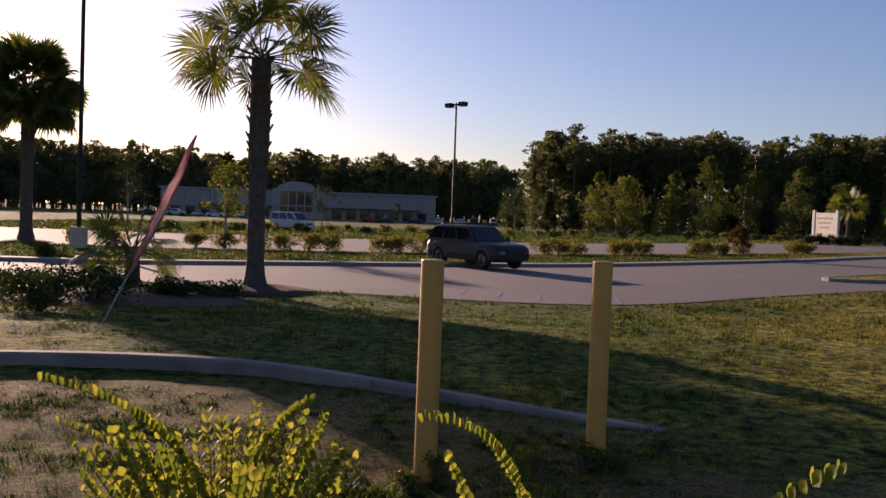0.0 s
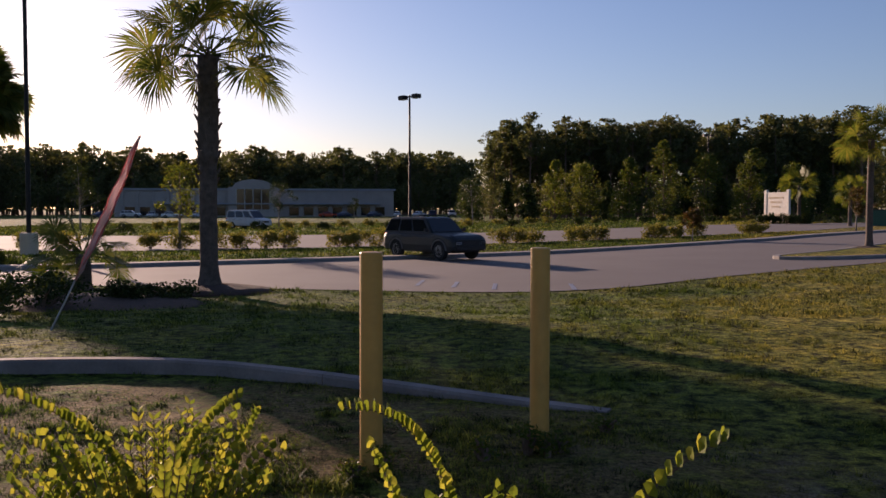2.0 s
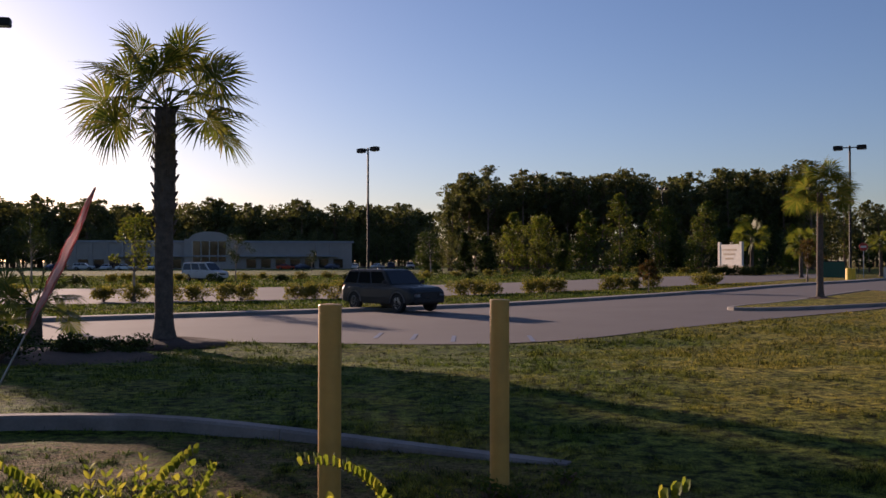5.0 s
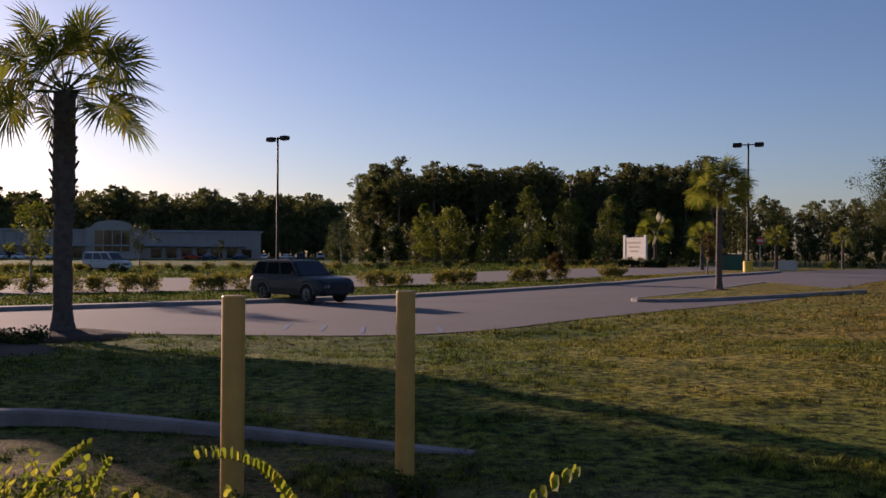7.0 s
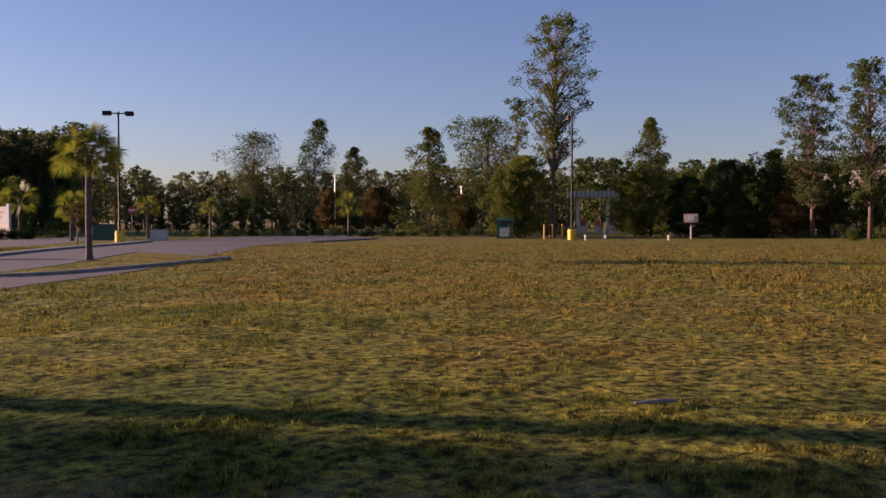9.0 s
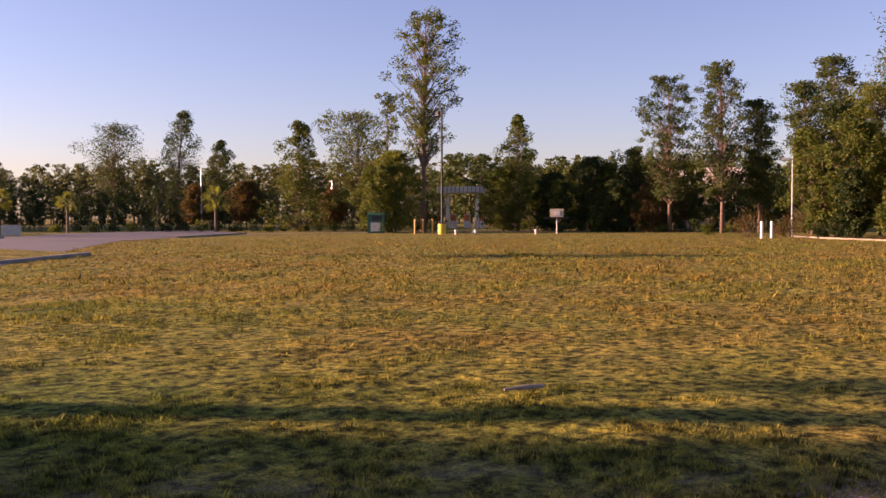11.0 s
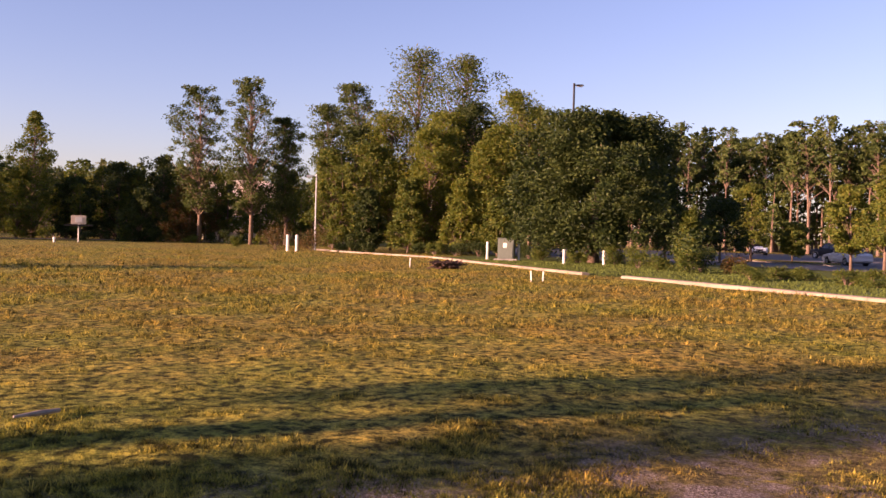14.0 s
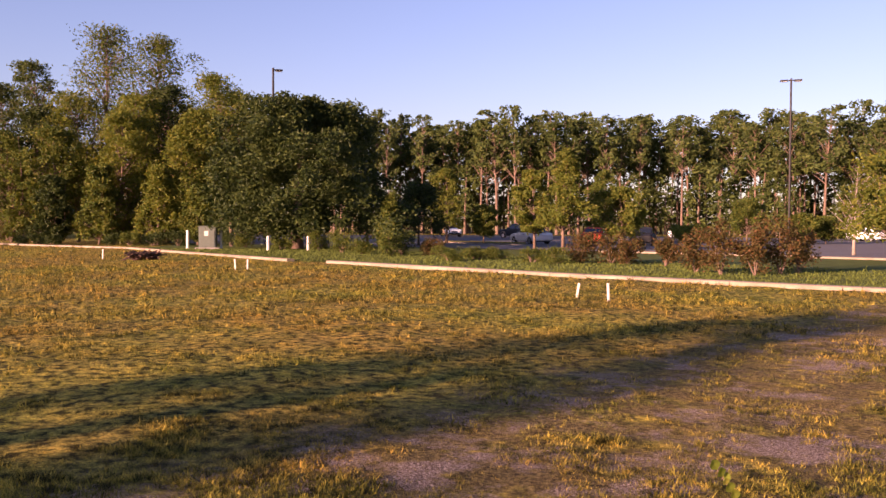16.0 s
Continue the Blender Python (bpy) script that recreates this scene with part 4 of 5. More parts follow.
woods("far_woods", "dark woods behind the field trees", 4, p, h, FAR_SPECS, PINE_LEAF, BARK)
p, h = belt(86, 140, 150, 185, 170, 17.5, 21.5, 5)
woods("pine_woods", "sunlit row of tall pines with bare trunks", 5, p, h, PINE_SPECS, PINE_LEAF, BARK)
p, h = belt(86, 140, 150, 190, 150, 7, 13.0, 6)
woods("undergrowth", "dark undergrowth below tall pines", 6, p, h, FAR_SPECS, PINE_LEAF, BARK)
p, h = belt(140, 330, 160, 260, 60, 12, 18, 8)
woods("far_woods", "woods all round behind the lawn", 8, p, h, FAR_SPECS, PINE_LEAF, BARK)
p, h = belt(30, 56.5, 124, 150, 75, 3.0, 6.0, 9)
woods("tree_belt", "mixed dark trees behind the far walkway", 9, p, h, FULL_SPECS, OAK_LEAF, BARK)
p, h = belt(62.5, 80, 104, 125, 56, 5, 8.5, 10)
woods("tree_belt", "thick olive-brown shrubs and small trees behind the field", 10, p, h, FULL_SPECS, BROAD_LEAF, BARK)


def small_tree(az, d, h, r, mat, label, seed, shape=round_crown, base=0.25, bark=BARK, leaf=0.28, clumps=26, each=60, cr=None, name="tree", stems=1, flat=0.8):
    x, y = polar(az, d)
    return make_tree(name, label, "tree", dict(seed=seed, height=h, crown_from=base, radius=shape(r), clumps=clumps, clump_r=cr or r * 0.42, each=each, leaf=leaf, trunk_r=0.011 * h + 0.03, stems=stems, flat=flat, taper=0.6 if shape is cone else 0.15), mat, bark, on_ground(x, y), "")


# before the right-hand pines
for k, (px, top, mat) in enumerate([(765, 372, PINE_LEAF), (830, 375, OAK_LEAF), (915, 340, YELLOW_LEAF), (960, 345, YELLOW_LEAF), (1045, 338, BROAD_LEAF), (1105, 310, BROAD_LEAF), (1175, 332, BROAD_LEAF), (1140, 370, OAK_LEAF), (1250, 325, BROAD_LEAF), (1330, 350, BROAD_LEAF), (1410, 368, YELLOW_LEAF), (1375, 350, OAK_LEAF), (870, 380, OAK_LEAF), (1005, 380, PINE_LEAF), (1205, 375, OAK_LEAF), (1290, 372, OAK_LEAF)]):
    d = 138 + 5 * (k % 4)
    hh = (428 - top) / 1636 * d + 1.65
    small_tree(5.36 + math.degrees(math.atan((px - 784) / 1636)), d, hh, hh * 0.30, mat, {PINE_LEAF: "dark green", OAK_LEAF: "dark green", YELLOW_LEAF: "yellow-green", BROAD_LEAF: "olive green"}[mat] + " tree in front of the pine woods", 100 + k, cone if k % 3 else round_crown, 0.06, leaf=0.40, clumps=44, each=60, cr=hh * 0.15)
# small trees on the planted strips
for px, base, top, d, mat in [(245, 500, 345, 50, YELLOW_LEAF), (425, 455, 380, 105, OAK_LEAF), (65, 460, 352, 95, OAK_LEAF), (770, 450, 372, 118, OAK_LEAF), (1155, 482, 430, 57, RUST_LEAF), (1437, 465, 400, 76, RUST_LEAF), (560, 440, 408, 200, OAK_LEAF)]:
    hh = (428 - top) / 1636 * d + 1.65 + 0.4
    small_tree(5.36 + math.degrees(math.atan((px - 784) / 1636)), d, hh, hh * 0.3, mat, "slim young tree on a planted car park strip", px, round_crown, 0.42, PALE_BARK, 0.2, 22, 45)
# across the field
FIELD = [(450, 235, 150, PINE_LEAF, umbrella, 0.2, "pine with a ragged top behind the far walkway"), (555, 210, 145, PINE_LEAF, cone, 0.12, "broad dark pine behind the far walkway"), (620, 260, 150, PINE_LEAF, cone, 0.1, "dark pine behind the far walkway"),
         (762, 225, 110, BROAD_LEAF, cone, 0.03, "dark pointed conifer at the edge of the field"), (1150, 213, 110, BROAD_LEAF, cone, 0.03, "pointed conifer at the edge of the field"),
         (870, 205, 108, BROAD_LEAF, round_crown, 0.25, "airy tree with pale green leaves"), (930, 275, 100, YELLOW_LEAF, round_crown, 0.1, "yellow-green tree at the edge of the field"), (900, 300, 98, BROAD_LEAF, round_crown, 0.05, "bushy green tree at the edge of the field"), 
         (1125, 305, 106, BROAD_LEAF, round_crown, 0.05, "bushy green field-edge tree"), (1215, 315, 108, OAK_LEAF, round_crown, 0.05, "bushy dark field-edge tree"), (1290, 290, 110, OAK_LEAF, round_crown, 0.03, "broad dark tree behind the field"), (1370, 275, 112, OAK_LEAF, round_crown, 0.03, "broad dark tree behind the field"), (1420, 300, 104, RUST_LEAF, round_crown, 0.03, "brownish bushy field-edge tree"), (1330, 330, 100, OAK_LEAF, round_crown, 0.0, "dark bushy field-edge tree"),
         (670, 330, 128, RUST_LEAF, round_crown, 0.2, "small rusty-leaved tree by the far walkway"), (820, 345, 118, RUST_LEAF, round_crown, 0.2, "small rusty-leaved tree by the far walkway"), (590, 335, 126, RUST_LEAF, round_crown, 0.2, "small rusty-leaved tree by the far walkway")]
for k, (px, top, d, mat, shape, base, label) in enumerate(FIELD):
    hh = (394 - top) / 1636 * d + 1.65
    small_tree(48.6 + math.degrees(math.atan((px - 784) / 1636)), d, hh, hh * (0.34 if shape is cone else 0.28 if shape is umbrella else 0.36), mat, label, 200 + k, shape, base, leaf=0.3, clumps=150, each=56, cr=hh * 0.1)
# the tall airy tree
make_tree("tall_tree", "very tall airy tree with thin olive and rust foliage", "tree", dict(seed=301, height=24.0, crown_from=0.36, radius=lambda u: 3.9 * (0.62 + 0.5 * u if u < 0.75 else 1.0 - (u - 0.75) * 1.9), clumps=150, clump_r=1.05, each=66, leaf=0.3, trunk_r=0.32, lean=0.01, flat=0.7), BROAD_LEAF, BARK, on_ground(*polar(55.4, 101)))
make_tree("tall_tree", "slender airy tree beside the very tall one", "tree", dict(seed=302, height=15.5, crown_from=0.3, radius=lambda u: 2.0 * (1 - 0.5 * u), clumps=34, clump_r=0.85, each=80, leaf=0.28, trunk_r=0.2, lean=0.01, flat=0.7), BROAD_LEAF, BARK, on_ground(*polar(53.2, 103)))
# pines and thicket along the walkway, to the big oak
for k, (px, top, d, r) in enumerate([(815, 135, 98, 3.2), (902, 120, 96, 3.0), (962, 182, 98, 2.2), (1040, 155, 92, 2.2), (1105, 118, 90, 2.8)]):
    hh = (378 - top) / 1636 * d + 1.65
    small_tree(69.3 + math.degrees(math.atan((px - 784) / 1636)), d, hh, r, PINE_LEAF, "tall sunlit pine with visible trunk", 320 + k, umbrella, 0.22, leaf=0.27, clumps=190, each=52, cr=0.85, flat=0.6)
THICKET = [(20, 250, 82, BROAD_LEAF), (60, 210, 84, OAK_LEAF), (100, 240, 78, BROAD_LEAF), (140, 180, 84, YELLOW_LEAF), (190, 70, 86, BROAD_LEAF), (215, 210, 76, YELLOW_LEAF), (262, 78, 84, BROAD_LEAF), (245, 180, 78, YELLOW_LEAF), (300, 160, 80, OAK_LEAF), (330, 230, 74, YELLOW_LEAF), (395, 140, 80, YELLOW_LEAF), (360, 200, 74, YELLOW_LEAF), (175, 300, 74, BROAD_LEAF), (280, 300, 72, YELLOW_LEAF), (420, 170, 86, BROAD_LEAF), (90, 320, 76, OAK_LEAF), (350, 330, 70, BROAD_LEAF)]
for k, (px, top, d, mat) in enumerate(THICKET):
    hh = (397 - top) / 1636 * d + 1.65
    small_tree(103.4 + math.degrees(math.atan((px - 784) / 1636)), d, hh, min(3.2, hh * 0.24), mat, {BROAD_LEAF: "leafy olive green", OAK_LEAF: "leafy dark green", YELLOW_LEAF: "sunlit yellow-green"}[mat] + " tree in a dense thicket", 340 + k, round_crown, 0.08 if hh < 12 else 0.3, leaf=0.27, clumps=140, each=64, cr=hh * 0.085, stems=2 if k % 3 == 0 else 1)
# big live oak
ox, oy = polar(103.4 - 9.0, 60)
make_tree("live_oak", "large rounded dense dark green live oak", "tree", dict(seed=400, height=9.7, crown_from=0.12, radius=lambda u: 6.6 * math.sqrt(max(0.03, 1 - (u - 0.25) ** 2 / 0.62)), clumps=260, clump_r=1.2, each=230, leaf=0.26, trunk_r=0.4, flat=0.72, limbs=False), OAK_LEAF, BARK, on_ground(ox, oy))
# car park trees to the far right
for k, (px, top, d, r, mat, label) in enumerate([(995, 262, 58, 1.9, YELLOW_LEAF, "sunlit yellow-green car park tree"), (945, 300, 60, 1.3, YELLOW_LEAF, "sunlit yellow-green car park tree"), (1100, 330, 60, 1.5, YELLOW_LEAF, "young sunlit yellow-green tree"), (790, 298, 78, 1.5, YELLOW_LEAF, "young yellow tree in the car park"), (690, 345, 56, 1.0, BROAD_LEAF, "small pointed green tree"), (855, 362, 80, 1.2, BROAD_LEAF, "small round car park tree"), (1575, 275, 50, 2.4, YELLOW_LEAF, "bright yellow-green leafy tree"), (1060, 300, 82, 1.5, BROAD_LEAF, "green leafy car park tree"), (1415, 375, 88, 1.6, BROAD_LEAF, "small round green tree"), (1460, 380, 90, 1.6, BROAD_LEAF, "small round green tree"), (740, 320, 70, 2.4, OAK_LEAF, "dark tree beside the oak"), (650, 300, 66, 2.2, OAK_LEAF, "dark tree beside the oak"), (1320, 350, 92, 2.0, BROAD_LEAF, "green leafy car park tree"), (1225, 395, 90, 2.2, YELLOW_LEAF, "low sunlit car park tree")]):
    hh = (397 - top) / 1636 * d + 1.65
    small_tree(103.4 + math.degrees(math.atan((px - 784) / 1636)), d, hh, r, mat, label, 420 + k, cone if px in (690, 995) else round_crown, 0.24, leaf=0.24, clumps=60, each=100, cr=max(0.4, r * 0.36))
# bare tree
make_tree("bare_tree", "nearly leafless pale-barked small tree", "tree", dict(seed=440, height=5.2, crown_from=0.3, radius=round_crown(1.7), clumps=60, clump_r=0.5, each=3, leaf=0.14, trunk_r=0.09), RUST_LEAF, PALE_BARK, on_ground(*polar(103.4 + 23.9, 56)))


# ---- shrubs ----
def shrub(label, x, y, r, h, mat, seed, leaf=0.12, each=90, clumps=12, name="shrub", group="shrubs"):
    rng = np.random.default_rng(seed)
    t = thing(name, label, "shrub", on_ground(x, y), group)
    cs = [(rng.uniform(-1, 1) * r * 0.6, rng.uniform(-1, 1) * r * 0.6, rng.uniform(0.16, 0.72) * h) for _ in range(clumps)]
    bm = bmesh.new()
    for c in cs[:7]:
        tube([(0, 0, -0.05), (c[0] * 0.5, c[1] * 0.5, c[2] * 0.6), c], [0.025, 0.018, 0.008], 4, bm, False)
    part("woody_stem", bm, BARK, t)
    pts = blob_points(rng, cs, [r * rng.uniform(0.35, 0.55) for _ in cs], each, min(1.0, h / (1.6 * r)))
    pts[:, 2] = np.clip(pts[:, 2], 0.02, h * 1.1)
    v, f = leaf_cards(rng, pts, leaf, leaf * 0.55)
    array_obj("leaves", v, f, mat, t)
    return t


for k, (x, y, r) in enumerate([(-12.6, 48.6, 0.75), (-11.2, 48.9, 0.8), (-9.6, 49.2, 0.85), (-8.4, 49.5, 0.8), (-6.9, 49.3, 0.85), (-5.9, 49.9, 0.75), (-3.1, 51.2, 0.8), (-2.0, 51.5, 0.75), (-0.9, 51.9, 0.85), (0.6, 52.8, 0.8), (6.5, 55.6, 0.8), (7.4, 55.9, 0.75), (8.5, 56.5, 0.8), (11.2, 57.3, 0.7), (12.1, 57.7, 0.65), (13.0, 58.3, 0.7), (17.0, 60.0, 0.7), (17.9, 60.6, 0.75), (18.8, 60.9, 0.6), (20.6, 61.9, 0.75), (25.1, 64.6, 0.85), (26.2, 65.2, 0.75), (-16.5, 47.8, 0.8), (-18.2, 47.4, 0.8)]):
    shrub("rounded yellow-green shrub on a planted car park strip", x, y, r * 1.15, 0.95 + 0.2 * (k % 3) / 2, SHRUB_LEAF, 500 + k, 0.14, 85)
for k in range(34):
    az = -16 + 1.28 * k + (k * 37 % 10) / 14
    d = 88 + 0.9 * k + 7 * (k % 3)
    if az > -7 or az < 40:
        x, y = polar(az, d)
        shrub("low dark shrub in the far planted strip", x, y, 1.0, 1.0, SHRUB_LEAF if k % 3 else OAK_LEAF, 540 + k, 0.24, 40, 9)
for k, (x, y, r, h) in enumerate([(-6.7, 15.6, 0.75, 0.75), (-6.9, 18.4, 1.0, 0.95), (-8.3, 18.9, 0.8, 0.85), (-5.9, 20.6, 0.65, 0.65), (-5.2, 21.4, 0.7, 0.45), (-14.1, 33.4, 0.7, 0.7), (-9.6, 20.5, 0.9, 0.9)]):
    shrub("dark rounded shrub in a mulched bed", x, y, r, h, OAK_LEAF, 600 + k, 0.09, 130)
mulch_ring(on_ground(-7.0, 19.8), 3.0, 31, "low bed of dark brown mulch under shrubs")
for k, (px, by, d, r, h) in enumerate([(795, 468, 41, 0.85, 0.83), (842, 467, 43, 0.7, 0.73), (880, 468, 43, 0.75, 0.73), (940, 472, 40, 0.7, 0.73), (980, 474, 39, 0.75, 0.77)]):
    shrub("clipped round hedge shrub behind the walkway", *polar(103.4 + math.degrees(math.atan((px - 784) / 1636)), d), r, h, BROAD_LEAF, 620 + k, 0.08, 170)
for k, (px, d, r, h, mat) in enumerate([(1025, 40, 0.8, 1.5, RUST_LEAF), (1080, 40, 1.0, 1.6, RUST_LEAF), (1110, 39, 0.7, 1.2, RUST_LEAF), (1175, 38, 0.6, 1.4, RUST_LEAF), (1230, 33, 0.8, 2.1, RUST_LEAF), (1275, 32, 0.8, 2.3, RUST_LEAF), (1335, 32, 0.7, 2.0, RUST_LEAF), (1380, 33, 0.9, 2.5, RUST_LEAF), (1410, 34, 0.7, 1.8, RUST_LEAF),
                                        (605, 52, 0.9, 1.5, BROAD_LEAF), (640, 50, 0.8, 1.0, BROAD_LEAF), (565, 56, 0.8, 1.5, BROAD_LEAF), (690, 47, 0.9, 1.4, BROAD_LEAF), (710, 48, 0.9, 1.5, OAK_LEAF), (765, 48, 0.7, 1.0, RUST_LEAF), (500, 58, 0.8, 1.1, BROAD_LEAF), (435, 64, 0.9, 1.3, BROAD_LEAF), (410, 66, 0.9, 1.2, OAK_LEAF), (315, 68, 0.9, 1.2, OAK_LEAF), (270, 70, 1.0, 1.3, OAK_LEAF), (230, 70, 1.0, 1.2, BROAD_LEAF), (200, 72, 0.9, 1.0, OAK_LEAF)]):
    shrub({RUST_LEAF: "reddish-brown shrub", BROAD_LEAF: "green shrub", OAK_LEAF: "dark green shrub"}[mat] + " behind the walkway", *polar(103.4 + math.degrees(math.atan((px - 784) / 1636)), d), r, h, mat, 640 + k, 0.12, 110, 14)
for k, (px, d, r, h, mat) in enumerate([(1010, 74, 1.6, 2.0, RUST_LEAF), (945, 76, 1.5, 2.4, RUST_LEAF), (1060, 74, 0.7, 0.9, OAK_LEAF), (1085, 73, 0.7, 0.9, OAK_LEAF), (1110, 72, 0.7, 0.9, OAK_LEAF), (880, 84, 0.7, 1.3, BROAD_LEAF)]):
    shrub({RUST_LEAF: "rust-brown shrub", BROAD_LEAF: "small green shrub", OAK_LEAF: "dark clipped shrub"}[mat] + " at the field's edge", *polar(69.3 + math.degrees(math.atan((px - 784) / 1636)), d), r, h, mat, 680 + k, 0.14, 90)
for k in range(44):
    az = 34 + 1.0 * k
    if 56 < az < 62:
        continue
    shrub("low dark shrub along the far walkway", *polar(az, 118 - 0.55 * k + 4 * (k % 2)), 1.0, 1.0 + 0.3 * (k % 3), OAK_LEAF if k % 4 else YELLOW_LEAF, 700 + k, 0.26, 36, 9)


for k, (x, y) in enumerate([(-0.28, 5.62), (-0.08, 5.66), (0.86, 6.05), (1.07, 6.08), (0.98, 5.98), (0.55, 5.9), (1.5, 6.6)]):
    shrub("low leafy weed in the rough grass", x, y, 0.13, 0.16 + 0.05 * (k % 3), BROAD_LEAF, 780 + k, 0.035, 22, 8, "weed", "weeds")
for k, (az, r) in enumerate([(21.9, 0.9), (22.4, 0.7), (22.9, 0.75), (23.4, 0.8), (23.9, 1.0), (24.5, 0.9)]):
    shrub("dark rounded shrub round the foot of the cream sign", *polar(az, 107.5), r * 1.1, 1.1 + 0.3 * (k % 2), OAK_LEAF, 760 + k, 0.2, 60)


# ---- variegated shrubs near the camera ----
def leafy_shoot(stem, cards, rng, p0, p1, p2, n, size):
    """An arching shoot with pairs of leaves."""
    P = [Vector(p) for p in (p0, p1, p2)]
    line = [P[0] * (1 - u) ** 2 + P[1] * 2 * u * (1 - u) + P[2] * u * u for u in np.linspace(0, 1, 9)]
    tube([tuple(q) for q in line], [0.005 - 0.0004 * k for k in range(9)], 5, stem, False)
    for k in range(n):
        u = 0.12 + 0.88 * k / (n - 1)
        c = P[0] * (1 - u) ** 2 + P[1] * 2 * u * (1 - u) + P[2] * u * u
        tan = (P[1] - P[0]) * (1 - u) + (P[2] - P[1]) * u
        tan.normalize()
        side = tan.cross(Vector((0, 0, 1))).normalized()
        for s in (1, -1):
            d = (side * s * rng.uniform(0.5, 1) + Vector((0, 0, rng.uniform(0.35, 1.0))) + tan * rng.uniform(0.1, 0.6)).normalized()
            ln = size * rng.uniform(0.7, 1.2) * (1 - 0.35 * u)
            w = d.cross(tan).normalized() * ln * 0.36
            nrm = d.cross(w).normalized()
            pts = [c, c + d * ln * 0.35 + w, c + d * ln * 0.72 + w * 0.75, c + d * ln, c + d * ln * 0.72 - w * 0.75, c + d * ln * 0.35 - w]
            v = [cards.verts.new(q) for q in pts]
            mid = cards.verts.new(c + d * ln * 0.5 - nrm * ln * 0.09)
            for j in range(6):
                cards.faces.new((v[j], v[(j + 1) % 6], mid))


def variegated_shrub(x, y, seed, shoots, bushy, spread, h, label):
    """Long arching shoots, each with its control point and tip, over a bushy body."""
    rng = random.Random(seed)
    t = thing("variegated_shrub", label, "shrub", pose(x, y, 0), "variegated shrubs")
    stem, cards = bmesh.new(), bmesh.new()
    for c, tip, n in shoots:
        leafy_shoot(stem, cards, rng, (0, 0, 0.3), c, tip, int(n * 1.5), 0.066)
    for k in range(bushy):
        a, rr = rng.uniform(0, 6.28), rng.uniform(0.3, 1.0) * spread
        hh = h * rng.uniform(0.6, 1.0)
        leafy_shoot(stem, cards, rng, (rng.uniform(-0.08, 0.08), rng.uniform(-0.08, 0.08), -0.02), (rr * 0.5 * math.cos(a), rr * 0.5 * math.sin(a), hh * 0.6), (rr * math.cos(a), rr * math.sin(a), hh), 20, 0.06)
    part("woody_stem", stem, BARK, t)
    part("leaves", cards, VARIEGATED, t, "yellow-edged green leaves glowing in back light")
    return t


variegated_shrub(-0.86, 3.2, 3, [((0.0, 0, 0.92), (-0.56, -0.15, 1.06), 30), ((-0.1, 0, 0.75), (-0.5, -0.15, 0.92), 24), ((0.02, 0, 0.82), (0.28, 0.05, 0.97), 22)], 130, 0.48, 0.88, "variegated shrub with long arching shoots, back-lit")
variegated_shrub(0.2, 2.8, 5, [((-0.02, 0, 1.04), (-0.38, -0.02, 1.03), 22), ((-0.15, 0, 0.6), (-0.3, 0, 0.90), 14)], 34, 0.3, 0.78, "variegated shrub with arching shoots, back-lit")
variegated_shrub(0.3, 2.07, 6, [((0.1, -0.03, 0.98), (0.39, -0.1, 1.12), 15)], 5, 0.16, 0.9, "variegated shrub with one leaning shoot, back-lit")
variegated_shrub(2.55, -1.75, 7, [((0.05, 0.1, 0.7), (0.13, 0.22, 0.9), 12)], 4, 0.15, 0.8, "small variegated shrub in the planting bed")


# ---- feather flag ----
def feather_flag(m):
    t = thing("feather_flag", "faded red and white feather flag leaning, furled on its pole", "flag", m)
    pts = [Vector((1.21 * u + 0.03 * math.sin(u * 3), 0, 2.62 * u)) for u in np.linspace(0, 1, 14)]
    part("pole", tube([tuple(p) for p in pts], [0.014 - 0.0006 * k for k in range(14)], 7), GREY_METAL, t)
    for n, (off, mat, w) in enumerate([(0.01, PALE_CLOTH, 0.12), (-0.05, PINK_CLOTH, 0.02), (0.065, PINK_CLOTH, 0.022)]):
        bm = bmesh.new()
        rings = []
        for k in range(15):
            u = 0.26 + 0.74 * k / 14
            c = Vector((1.21 * u + 0.03 * math.sin(u * 3), 0, 2.62 * u))
            ww = w * math.sin(math.pi * min(0.97, (k + 0.8) / 15.5)) ** 0.7
            cx = c.x + off * math.sin(math.pi * k / 14) + 0.012 * math.sin(k * 1.9 + n)
            rings.append([bm.verts.new((cx - ww * 0.5, 0.02 * math.sin(k * 1.3 + n), c.z)), bm.verts.new((cx, 0.045 + 0.015 * math.sin(k * 2.1), c.z + 0.02)), bm.verts.new((cx + ww * 0.5, -0.01 + 0.02 * math.sin(k * 1.7), c.z - 0.01)), bm.verts.new((cx, -0.04, c.z))])
        for a, b in zip(rings, rings[1:]):
            for j in range(4):
                bm.faces.new((a[j], a[(j + 1) % 4], b[(j + 1) % 4], b[j]))
        part("cloth_fold", bm, mat, t, smooth=True)
    return t


feather_flag(on_ground(-4.66, 12.7, 0))


